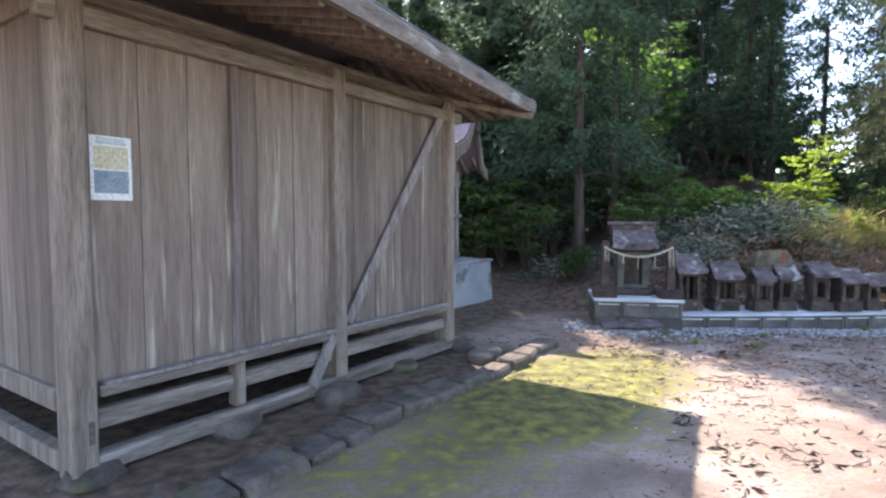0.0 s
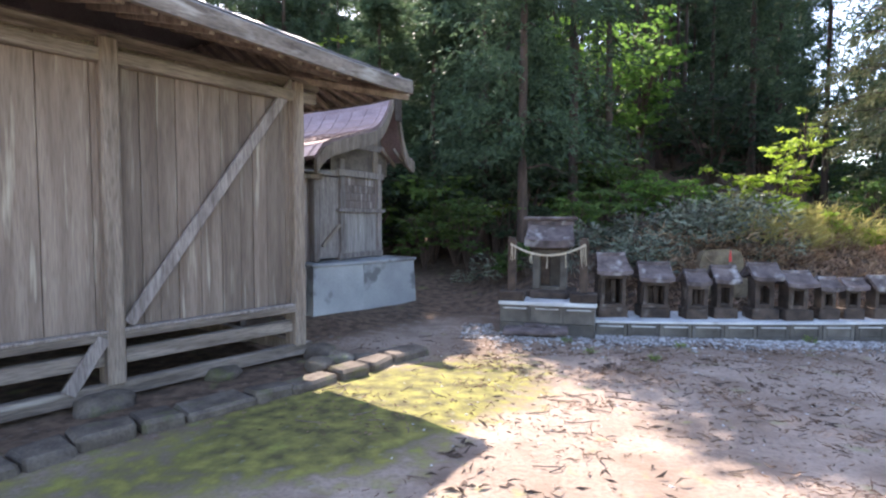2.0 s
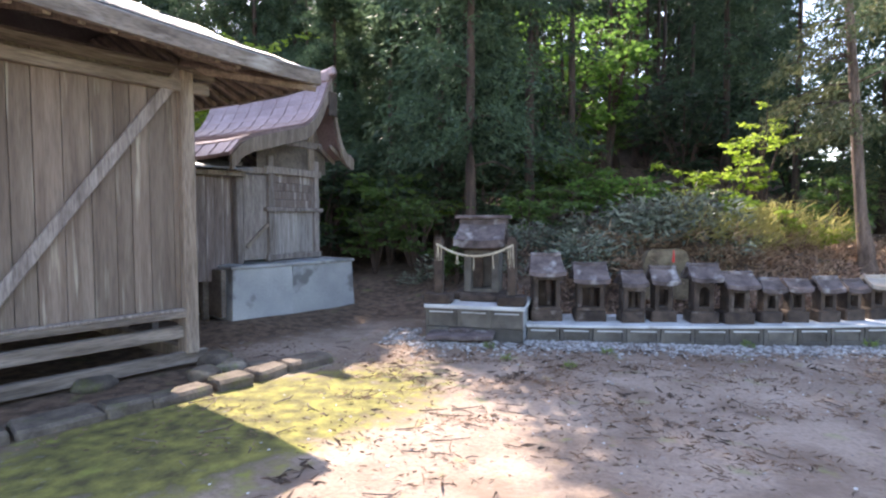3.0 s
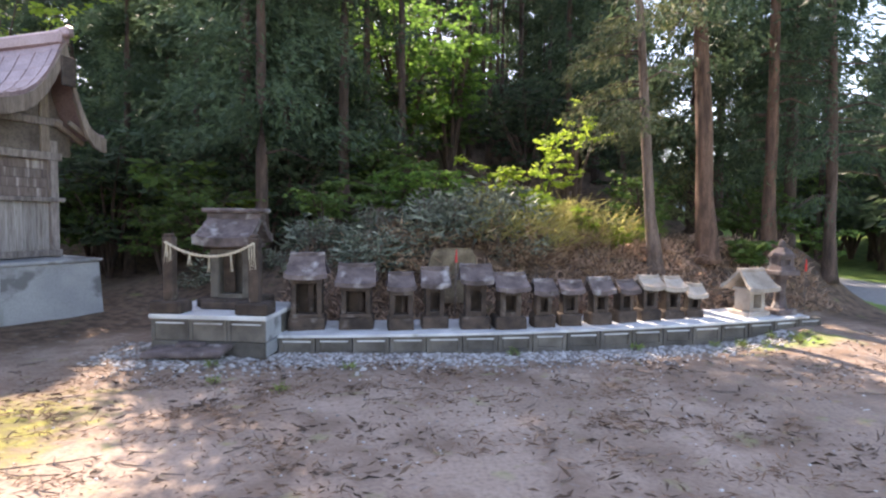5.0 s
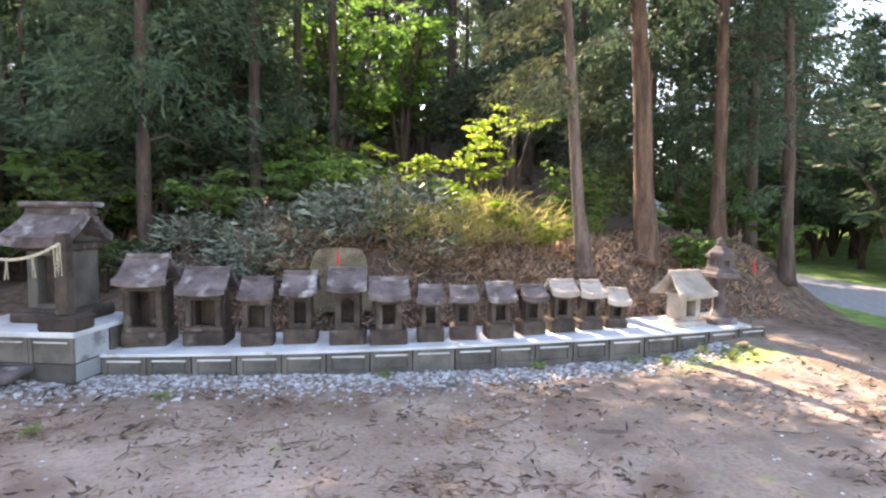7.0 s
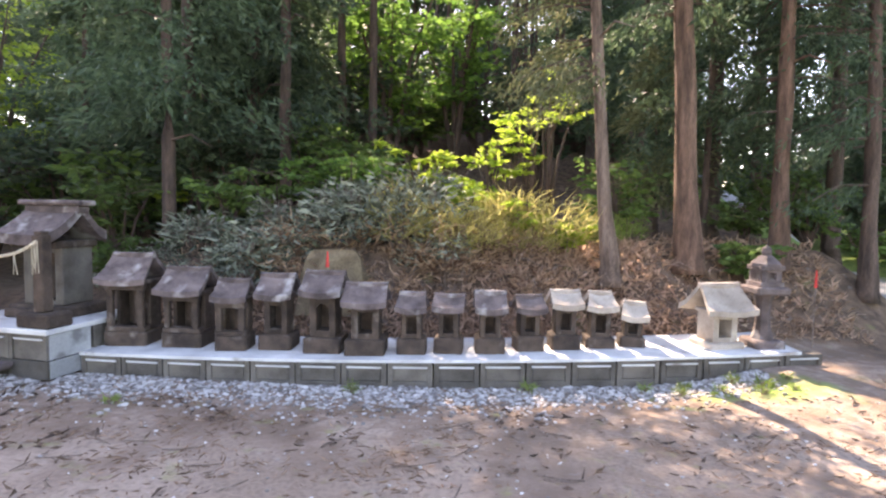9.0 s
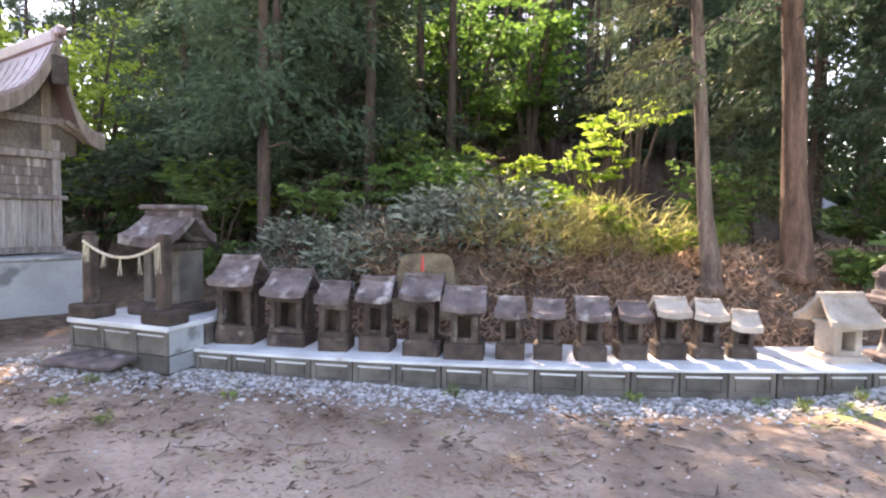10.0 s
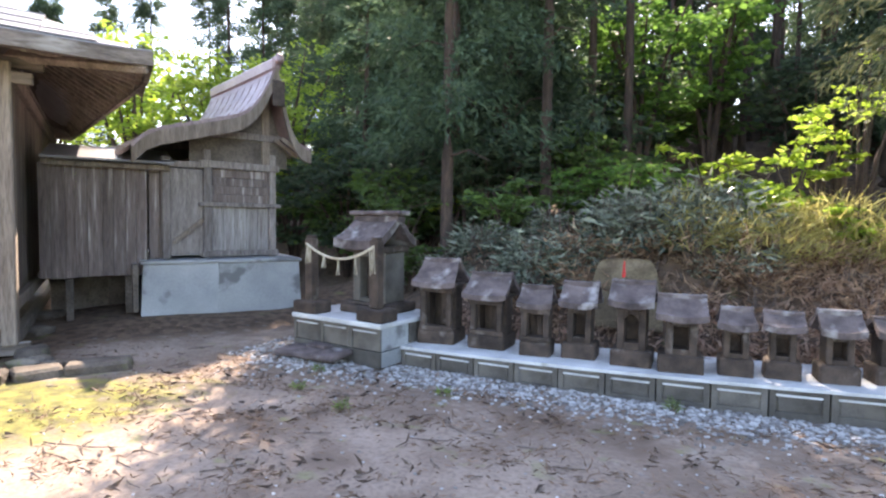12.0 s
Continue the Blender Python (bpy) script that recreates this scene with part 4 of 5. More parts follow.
        part("block_lip", g().box(-hw + 0.052, hw - 0.052, -0.003, 0.021, -0.054, -0.036, 0.0), SLAB, ob, "pale mortar lip")
        x, k = x + w, k + 1


build_row()


# ---- the larger shrine on its own platform ----
def build_hokora():
    g = Geo
    turn = math.degrees(math.atan2(8.96 - 9.21, 3.98 - 2.58))
    m = pose(2.58, 9.21, 0, 0, 0, turn)
    w, d, h = 1.42, 1.05, 0.42
    base = thing("block_platform", m, "square platform of concrete blocks with a pale slab top", "platform")
    part("core", g().box(0.05, w - 0.05, 0.05, d, -0.05, h, 0), BLOCK, base)
    for k in range(3):
        for course, (z0, z1) in enumerate(((-0.03, 0.15), (0.16, h))):
            x0, x1 = k * w / 3 + 0.004, (k + 1) * w / 3 - 0.004
            b = g().box(x0, x1, 0.024, 0.12, z0, z1, 0.004)
            if course:
                b.box(x0, x0 + 0.04, 0, 0.025, z0, z1, 0.003).box(x1 - 0.04, x1, 0, 0.025, z0, z1, 0.003).box(x0 + 0.04, x1 - 0.04, 0, 0.025, z1 - 0.04, z1, 0.003)
            else:
                b.box(x0, x1, 0.004, 0.025, z0, z1, 0.003)
            ob = part("block", b, BLOCK, base)
            if course:
                part("block_lip", g().box(x0 + 0.06, x1 - 0.06, -0.004, 0.022, z1 - 0.056, z1 - 0.042, 0), SLAB, ob, "pale mortar lip")
    for k in range(2):
        for z0, z1 in ((-0.03, 0.15), (0.16, h)):
            y0, y1 = k * d / 2 + 0.03, (k + 1) * d / 2 - 0.004
            ob = part("block", g().box(w - 0.08, w, y0, y1, z0, z1, 0.006), CONCRETE if k == 0 else BLOCK, base)
            part("block", g().box(0, 0.08, y0, y1, z0, z1, 0.006), BLOCK, base)
    part("slab", g().box(-0.02, w + 0.02, -0.02, d + 0.1, h, h + 0.055, 0.008), SLAB, base, "pale concrete slab")
    top = h + 0.055
    step = thing("step_stone", m @ pose(0.18, -0.3, ground_z(3.1, 8.8)), "flat worn stone step before the platform", "step stone")
    part("lower_slab", g().box(-0.08, 0.86, -0.1, 0.27, 0.03, 0.095, 0.02, pose(0, 0, 0, 4, -2, 2)), ROOF_STONE, step)
    part("prop_stone", g().box(0.05, 0.7, 0.0, 0.25, -0.03, 0.05, 0.02), STONE, step)
    part("upper_slab", g().box(0.2, 0.52, 0.14, 0.3, 0.09, 0.16, 0.02), ROOF_STONE, step)
    # gate posts on square stones, with the straw rope
    for k, (x, y) in enumerate(((0.17, 0.14), (1.24, 0.14))):
        root = thing("rope_post", m @ pose(x, y, top), "dark square wooden post on a stone block", "post", "rope posts")
        part("stone_block", g().box(-0.2, 0.2, -0.14, 0.16, 0, 0.15, 0.02), STONE, root)
        part("shaft", g().box(-0.065, 0.065, -0.06, 0.06, 0.15, 0.93, 0.012), STONE, root)
        part("cap", g().box(-0.05, 0.05, -0.05, 0.05, 0.93, 0.97, 0.02), STONE, root)
    rope = thing("straw_rope", m @ pose(0, 0.07, top), "twisted straw rope with tassels hung between the posts", "rope")

    def hang(t):
        return Vector((0.15 + 1.11 * t, 0.0, 0.87 - 0.75 * t * (1 - t) * 0.9))

    for ph in (0, math.pi):
        path = [hang(i / 60) + 0.009 * Vector((0, math.cos(i * 1.1 + ph), math.sin(i * 1.1 + ph))) for i in range(61)]
        part("strand", g().tube(path, [0.011] * 61, 5), ROPE, rope)
    random.seed(2)
    for t, l in ((0.02, 0.24), (0.06, 0.2), (0.28, 0.16), (0.5, 0.2), (0.74, 0.22), (0.94, 0.3), (0.97, 0.26), (1.0, 0.32)):
        p = hang(t)
        tas = g()
        for q in range(4):
            a = Vector((random.uniform(-0.012, 0.012), random.uniform(-0.012, 0.012), 0))
            tas.tube([p + a * 0.3, p + a - Vector((0, 0, l * 0.5)), p + a * 2.2 - Vector((0, 0, l))], [0.006, 0.005, 0.003], 4)
        part("tassel", tas, ROPE, rope)
    # the shrine itself
    x, y = 0.71, 0.80
    s = thing("stone_shrine", m @ pose(x, y, top), "large stone shrine with sweeping lichened roof and heavy ridge", "stone shrine")
    part("plinth", g().box(-0.42, 0.42, -0.28, 0.26, 0, 0.12, 0.02), STONE, s)
    part("step", g().box(-0.3, 0.3, -0.42, -0.29, 0, 0.1, 0.02), STONE, s)
    for x0, x1 in ((-0.27, -0.155), (0.155, 0.27)):
        part("side_wall", g().box(x0, x1, -0.2, 0.2, 0.12, 0.82, 0.012), BLOCK, s)
    part("back_wall", g().box(-0.155, 0.155, 0.08, 0.19, 0.12, 0.82, 0), BLOCK, s)
    part("lintel", g().box(-0.155, 0.155, -0.197, 0.08, 0.7, 0.82, 0), BLOCK, s)
    part("door_sill", g().box(-0.155, 0.155, -0.197, 0.08, 0.12, 0.17, 0), BLOCK, s)
    part("door_leaf", g().box(-0.154, 0.0, -0.06, -0.03, 0.171, 0.699, 0.004), STONE, s)
    part("beam", g().box(-0.31, 0.31, -0.32, 0.24, 0.76, 0.84, 0.015), STONE, s)
    part("roof", gable_roof(g(), 0.76, 0.74, 0.80, 0.31, 0.11, 1.45, 0.03, 3, 0.60, 0.08), ROOF_STONE, s, "pale lichened swept stone roof")
    part("ridge_course", g().box(-0.37, 0.37, -0.085, 0.085, 1.14, 1.23, 0.015), ROOF_STONE, s)
    part("ridge_cap", g().box(-0.43, 0.43, -0.12, 0.12, 1.23, 1.29, 0.02), ROOF_STONE, s)


build_hokora()


# ---- plants ----
def leaves(at, way, length, width, rng, bend=0.25):
    """Many small bent leaves as one mesh: four points each, tip and base narrow."""
    n = len(at)
    way = way / np.maximum(np.linalg.norm(way, axis=1, keepdims=True), 1e-6)
    side = np.cross(way, rng.normal(size=(n, 3)))
    side /= np.maximum(np.linalg.norm(side, axis=1, keepdims=True), 1e-6)
    up = np.cross(side, way)
    length = np.broadcast_to(length, (n,))[:, None] * rng.uniform(0.6, 1.3, (n, 1))
    width = np.broadcast_to(width, (n,))[:, None] * rng.uniform(0.7, 1.2, (n, 1))
    mid = at + way * length * 0.45 + up * length * bend * 0.4
    v = np.stack([at, mid + side * width / 2, at + way * length - up * length * bend * 0.3, mid - side * width / 2], axis=1).reshape(-1, 3)
    g = Geo()
    g.v = v.tolist()
    g.f = [(4 * i, 4 * i + 1, 4 * i + 2, 4 * i + 3) for i in range(n)]
    return g


def cedar_crown(rng, height, z0, reach, boughs, per, leaf, taper=1.2, droop=0.35):
    at, way = [], []
    for b in range(boughs):
        k = rng.uniform(0, 1) ** 0.9
        z = z0 + (height - z0) * k
        a = rng.uniform(0, 2 * math.pi)
        long = (reach * (1 - k ** taper) + 0.25) * rng.uniform(0.55, 1.15)
        out = np.array([math.cos(a), math.sin(a), 0.0])
        t = rng.uniform(0.15, 1, per) ** 0.7
        spread = rng.normal(size=(per, 3)) * np.array([0.16, 0.16, 0.14]) * (0.4 + long * 0.35)
        p = out * (t * long)[:, None] + np.array([0, 0, z]) + spread
        p[:, 2] += 0.18 * long * t - droop * long * t ** 2
        w = out * 0.7 + rng.normal(size=(per, 3)) * 0.55 + np.array([0, 0, -0.45])
        at.append(p)
        way.append(w)
    return leaves(np.concatenate(at), np.concatenate(way), leaf, leaf * 0.23, rng)


def cedar(name, rng, x, y, height, radius, z0, reach, boughs, per, leaf, bark, leaf_mat, label, lean=(0, 0), flare=1.5, limbs=9, group="cedars"):
    root = thing(name, pose(x, y, ground_z(x, y) - 0.05, 0, 0, 0), label, "tree", group)
    path, rad = [], []
    for i in range(13):
        t = i / 12
        path.append((lean[0] * t + 0.06 * noise.noise((x, t * 3, 0)), lean[1] * t + 0.06 * noise.noise((y, t * 3, 5)), height * t))
        rad.append(radius * ((1 - t) * 0.92 + 0.06) * (1 + (flare - 1) * math.exp(-t * height / 0.22)))
    part("trunk", Geo().tube([path[0], (path[0][0], path[0][1], 0.12), (path[0][0], path[0][1], 0.3)] + path[1:], [rad[0], radius * (1 + (flare - 1) * 0.6), radius * (1 + (flare - 1) * 0.25)] + rad[1:], 12, 0.25), bark, root, smooth=True)
    for k in range(limbs):
        z = z0 * 0.75 + (height - z0) * (k + 0.5) / limbs * 0.8
        a = rng.uniform(0, 6.28)
        long = reach * rng.uniform(0.35, 0.8) * (1 - 0.5 * k / limbs)
        c = np.array([lean[0] * z / height, lean[1] * z / height])
        part("limb", Geo().tube([(c[0], c[1], z), (c[0] + math.cos(a) * long * 0.5, c[1] + math.sin(a) * long * 0.5, z + 0.08), (c[0] + math.cos(a) * long, c[1] + math.sin(a) * long, z - 0.15 * long)], [radius * 0.22, radius * 0.14, 0.006], 5), bark, root)
    crown = cedar_crown(rng, height, z0, reach, boughs, per, leaf)
    for i, p in enumerate(crown.v):
        crown.v[i] = (p[0] + lean[0] * p[2] / height, p[1] + lean[1] * p[2] / height, p[2])
    part("crown", crown, leaf_mat, root)
    return root


def hanging(tree, rng, count, turn, reach, heights, leaf_mat, lean=(0, 0), per=110):
    """Low drooping boughs of needle sprays on one side of a cedar, each with its bare limb."""
    at, way = [], []
    for b in range(count):
        a, long, z = rng.uniform(*turn), rng.uniform(*reach), rng.uniform(*heights)
        out = np.array([math.cos(a), math.sin(a), 0.0])
        root = np.array([lean[0] * z / 12, lean[1] * z / 12, z])
        t = rng.uniform(0.15, 1, (per, 1)) ** 0.7
        fan = np.array([-out[1], out[0], 0.0]) * rng.normal(0, 0.22, (per, 1)) * t * long
        drop = np.array([0, 0, 1.0]) * (0.15 * t - 0.38 * t ** 2 - abs(rng.normal(0, 0.10, (per, 1)))) * long
        at.append(root + out * long * t + fan + drop + rng.normal(size=(per, 3)) * 0.03)
        way.append(out * 0.6 + rng.normal(size=(per, 3)) * 0.4 + np.array([0, 0, -0.7]))
        tip = root + out * long * 0.9 + np.array([0, 0, -0.17 * long])
        part("limb", Geo().tube([tuple(root), tuple(root + out * long * 0.5 + np.array([0, 0, -0.02 * long])), tuple(tip)], [0.02, 0.012, 0.004], 5), BARK, tree)
    part("low_bough", leaves(np.concatenate(at), np.concatenate(way), 0.13, 0.028, rng), leaf_mat, tree)


def broadleaf(name, rng, x, y, height, reach, count, leaf, leaf_mat, label, z0=0.6, stems=4, group="saplings", flat=0.5):
    root = thing(name, pose(x, y, ground_z(x, y) - 0.03), label, "tree" if height > 3 else "shrub", group)
    at, way, twig = [], [], Geo()
    for s in range(stems):
        stem = Geo()
        a = rng.uniform(0, 6.28)
        tip = np.array([math.cos(a) * reach * rng.uniform(0.3, 0.9), math.sin(a) * reach * rng.uniform(0.3, 0.9), height * rng.uniform(0.75, 1.0)])
        mid = tip * np.array([0.35, 0.35, 0.55])
        r = 0.012 + 0.012 * height
        stem.tube([(0, 0, 0), mid, tip], [r, r * 0.6, 0.004], 6)
        twigs = max(4, int(count / stems / 22))
        for q in range(twigs):
            t = rng.uniform(0.3, 1.0)
            p = mid * (1 - abs(2 * t - 1)) + tip * max(2 * t - 1, 0) if t > 0.5 else mid * 2 * t
            if p[2] < z0:
                continue
            a2 = rng.uniform(0, 6.28)
            out = np.array([math.cos(a2), math.sin(a2), 0.15]) * reach * rng.uniform(0.3, 0.75)
            twig.tube([p, p + out * 0.6 + np.array([0, 0, 0.04]), p + out], [0.008, 0.005, 0.002], 4, caps=False)
            m = 22
            u = rng.uniform(0.25, 1.05, (m, 1))
            at.append(p + out * u + rng.normal(size=(m, 3)) * np.array([0.07, 0.07, 0.025]) * reach)
            way.append(out * 0.8 / reach + rng.normal(size=(m, 3)) * np.array([0.5, 0.5, 0.12]) - np.array([0, 0, 0.15]))
        part("stem", stem, BARK, root)
    if at:
        tagged(part("twigwork", twig, BARK, root), kind="stuff")
        part("leaves", leaves(np.concatenate(at), np.concatenate(way), leaf, leaf * flat, rng, 0.15), leaf_mat, root)
    return root


def clump(name, rng, height, reach, count, leaf, width, leaf_mat, label, category, group, up=0.4):
    root = thing(name, pose(0, 0, -20), label, category, group)
    k = rng.uniform(0, 1, count)
    a = rng.uniform(0, 6.28, count)
    r = reach * np.sqrt(rng.uniform(0, 1, count))
    z = height * (0.25 + 0.75 * k) * (1 - 0.35 * (r / reach) ** 2)
    at = np.stack([np.cos(a) * r, np.sin(a) * r, z], 1)
    way = np.stack([np.cos(a + rng.normal(0, 0.9, count)), np.sin(a + rng.normal(0, 0.9, count)), np.full(count, up) + rng.normal(0, 0.35, count)], 1)
    part("leaves", leaves(at, way, leaf, width, rng, 0.5), leaf_mat, root)
    stalks = Geo()
    for i in range(22):
        b, q = rng.uniform(0, 6.28), reach * rng.uniform(0, 0.8)
        stalks.tube([(math.cos(b) * q * 0.7, math.sin(b) * q * 0.7, -0.1), (math.cos(b) * q, math.sin(b) * q, height * 0.8)], [0.006, 0.003], 4)
    tagged(part("stalk", stalks, DEAD_TWIG, root), kind="stuff")
    return root


def build_plants():
    rng = np.random.default_rng(4)
    # trees that stand nearest
    cedar("cedar_tree", rng, 3.15, 12.7, 13, 0.12, 2.2, 1.7, 170, 100, 0.19, BARK, CEDAR_LEAF, "dark cedar behind the large stone shrine")
    pale = cedar("cedar_tree", rng, 10.02, 11.3, 12, 0.10, 3.9, 1.5, 52, 85, 0.16, PALE_BARK, SUNLIT_CEDAR_LEAF, "slim leaning cedar with brown bark on the bank", (-0.9, 0.5), 2.1)
    stout = cedar("cedar_tree", rng, 11.17, 11.65, 15, 0.165, 4.0, 1.6, 95, 90, 0.18, RED_BARK, CEDAR_LEAF, "stout reddish-brown cedar on the bank", (-0.9, 0.3), 1.7)
    third = cedar("cedar_tree", rng, 12.5, 11.8, 14, 0.12, 3.2, 1.5, 95, 90, 0.18, RED_BARK, CEDAR_LEAF, "reddish cedar on the bank beside the road", (-0.3, 0.1))
    fourth = cedar("cedar_tree", rng, 13.7, 11.75, 12, 0.11, 2.6, 1.5, 100, 85, 0.18, BARK, CEDAR_LEAF, "slim dark cedar at the edge of the bank", (-0.4, 0.1))
    hanging(pale, rng, 24, (2.4, 4.3), (0.6, 1.6), (2.5, 5.6), SUNLIT_CEDAR_LEAF, (-0.9, 0.5))
    hanging(stout, rng, 12, (-1.0, 4.0), (0.6, 1.5), (2.7, 5.0), CEDAR_LEAF, (-0.7, 0.3))
    hanging(third, rng, 16, (-1.2, 4.2), (0.6, 1.3), (1.4, 4.0), CEDAR_LEAF, (-0.3, 0.1))
    hanging(fourth, rng, 26, (-1.5, 4.0), (0.6, 1.7), (1.5, 4.4), CEDAR_LEAF, (-0.4, 0.1))
    # this cedar and its copy are added so their high crowns shade the yard
    tall = cedar("cedar_tree", rng, 5.75, 16.7, 15.5, 0.13, 7.8, 2.2, 210, 62, 0.26, BARK, CEDAR_LEAF, "added bare-trunked cedar whose high unseen crown shades the yard", (0.1, 0.1))
    copy_thing(tall, pose(4.95, 17.5, ground_z(4.95, 17.5) + 0.0, 0, 0, 140))
    cedar("cedar_tree", rng, 11.7, 14.7, 3.6, 0.05, 0.6, 1.2, 70, 80, 0.18, BARK, SUNLIT_CEDAR_LEAF, "bushy young cedar between the trunks", (0, 0.1))
    cedar("cedar_tree", rng, 12.2, 13.6, 8.0, 0.07, 1.0, 1.4, 110, 80, 0.19, BARK, CEDAR_LEAF, "bushy dark young cedar behind the stout trunk", (0, 0.1))
    # the wood behind, from four kinds
    kinds = [cedar("cedar_tree", rng, 4.5, 14.5, 14, 0.13, 1.8, 1.8, 130, 90, 0.24, BARK, CEDAR_LEAF, "dense dark cedar in the wood"), cedar("cedar_tree", rng, 3.0, 17.7, 13, 0.12, 2.6, 1.7, 110, 85, 0.24, BARK, CEDAR_LEAF, "tall cedar in the wood with a bare lower trunk"), cedar("cedar_tree", rng, 13.1, 15.5, 15, 0.14, 2.2, 1.9, 125, 85, 0.25, BARK, CEDAR_LEAF, "dense dark cedar in the wood"), cedar("cedar_tree", rng, 8.6, 23.5, 12, 0.11, 6.0, 1.2, 40, 45, 0.26, BARK, CEDAR_LEAF, "thin tall cedar with a sparse crown")]
    spots = [(2.3, 15.0, 0), (14.6, 14.0, 0), (3.0, 19.6, 2), (1.0, 20.5, 1), (14.6, 16.8, 2), (2.9, 17.0, 2), (2.2, 18.2, 0), (1.8, 20.8, 0), (12.4, 18.0, 1), (16.4, 19.5, 0), (13.3, 22.5, 0), (15.8, 27.5, 2), (17.6, 31.0, 0)]
    while len(spots) < 53:
        x, y = rng.uniform(-26, 34), rng.uniform(18.5, 46)
        if 14.5 < x < 19.5 + 0.1 * y and y < 34:
            continue
        if x - 7 > 0.85 * (y - 3.3):
            continue
        if -16 < x < -0.5 and y < 24:
            continue
        if y < 33 and 5.9 < x + 0.31 * (y - 10) < 13.4:
            continue
        if y < 24 and 0.5 < x + 0.31 * (y - 5.5) < 4.6:
            continue
        if 8.0 < x < 9.6 + 0.12 * (y - 17) and y < 30:
            continue
        spots.append((x, y, int(rng.integers(0, 3))))
    spots += [(8.2, 23.0, 3), (9.6, 24.5, 3), (9.1, 28.0, 3), (10.4, 26.0, 3), (7.6, 26.5, 3), (11.0, 30.0, 3)]
    for x, y, k in spots:
        s = rng.uniform(0.85, 1.2)
        c = copy_thing(kinds[k], pose(x, y, ground_z(x, y) - 0.05, 0, 0, rng.uniform(0, 360)))
        c.scale = (s, s, s * rng.uniform(0.9, 1.1))
    for x, y in ((4.6, 37.0), (6.4, 39.0), (8.0, 37.5), (13.6, 39.5), (5.6, 41.0), (7.2, 42.0)):
        copy_thing(kinds[0], pose(x, y, ground_z(x, y) - 0.05, 0, 0, 33 * x)).scale = (1.35, 1.35, 1.35)
    far = cedar("cedar_tree", rng, 2.0, 44.0, 15, 0.16, 1.5, 2.6, 90, 30, 0.62, BARK, CEDAR_LEAF, "distant dark cedar deep in the wood", limbs=0)
    for k in range(30):
        x, y = -24 + 1.5 * k + rng.uniform(-0.5, 0.5), rng.uniform(37, 47)
        if 5.0 < x < 12.8:
            continue
        c = copy_thing(far, pose(x, y, ground_z(x, y) - 0.05, 0, 0, rng.uniform(0, 360)))
        c.scale = (1.2, 1.2, rng.uniform(1.0, 1.45))
    # lower trees beyond the road
    for x, y, k in ((21.5, 16.0, 2), (23.5, 13.0, 0), (22.5, 19.5, 1), (26.0, 16.5, 0), (25.0, 9.5, 2), (28.0, 12.5, 1), (24.5, 22.0, 0), (29.0, 7.0, 2), (20.8, 23.5, 2)):
        copy_thing(kinds[k], pose(x, y, ground_z(x, y) - 0.05, 0, 0, 40 * x)).scale = (0.85, 0.85, 0.62)
    # thin high-crowned trees along the gap in the wood
    for x, y, s in ((9.0, 26.5, 1.2), (10.0, 28.5, 1.3), (11.6, 27.5, 1.2), (8.0, 30.0, 1.4), (9.4, 32.0, 1.4), (10.8, 33.0, 1.4), (7.0, 28.5, 1.3), (12.4, 31.0, 1.3), (6.2, 33.0, 1.4), (13.4, 29.0, 1.2)):
        copy_thing(kinds[3], pose(x, y, ground_z(x, y) - 0.05, 0, 0, 50 * y)).scale = (s, s, s)
    # lower trees beside the sanctuary; the last is added to shade ground there
    for x, y, k in ((0.9, 16.2, 0), (-0.6, 18.4, 1), (0.6, 19.2, 2), (-1.8, 20.5, 0), (-3.6, 23.0, 2), (1.6, 17.6, 0), (-0.6, 16.0, 0)):
        copy_thing(kinds[k], pose(x, y, ground_z(x, y) - 0.05, 0, 0, 70 * y)).scale = (0.95, 0.95, 0.62)
    for x, y, k in ((-6.6, 25.0, 0), (-8.4, 26.2, 2), (-5.0, 25.6, 0), (-10.4, 27.5, 0), (-7.2, 28.5, 2)):
        copy_thing(kinds[k], pose(x, y, ground_z(x, y) - 0.05, 0, 0, 70 * y)).scale = (1.25, 1.25, 1.15)
    # sunlit broad-leaved trees behind the sanctuary
    for x, y, h in ((-4.3, 15.0, 6.0), (-6.6, 14.0, 6.5), (-9.5, 16.5, 7.5), (-5.8, 19.0, 7.5), (-12.0, 15.0, 8.0)):
        broadleaf("broadleaf_tree", rng, x, y, h, h * 0.34, 3200, 0.2, BRIGHT_LEAF, "sunlit young broad-leaved tree behind the sanctuary", 0.8, 9, "broadleaf trees", 0.6)
    # saplings and shrubs on the bank
    for x, y, h, r, n, low in ((7.35, 12.3, 1.15, 0.5, 420, 0.35), (7.75, 12.2, 0.95, 0.45, 330, 0.25), (8.1, 11.9, 0.75, 0.4, 260, 0.2), (8.45, 12.8, 1.55, 0.6, 420, 0.8), (8.75, 13.0, 1.7, 0.5, 300, 0.9), (8.95, 11.75, 0.85, 0.4, 280, 0.2), (9.45, 11.8, 0.5, 0.35, 200, 0.1), (9.15, 13.6, 2.7, 0.7, 620, 1.5), (9.5, 14.0, 3.4, 0.7, 560, 1.9), (8.3, 12.4, 0.7, 0.5, 300, 0.1), (2.6, 14.2, 1.7, 0.4, 160, 1.1)):
        broadleaf("sapling", rng, x, y, h, r, n, 0.13, BRIGHT_LEAF, "sunlit yellow-green sapling on the bank", low, 5)
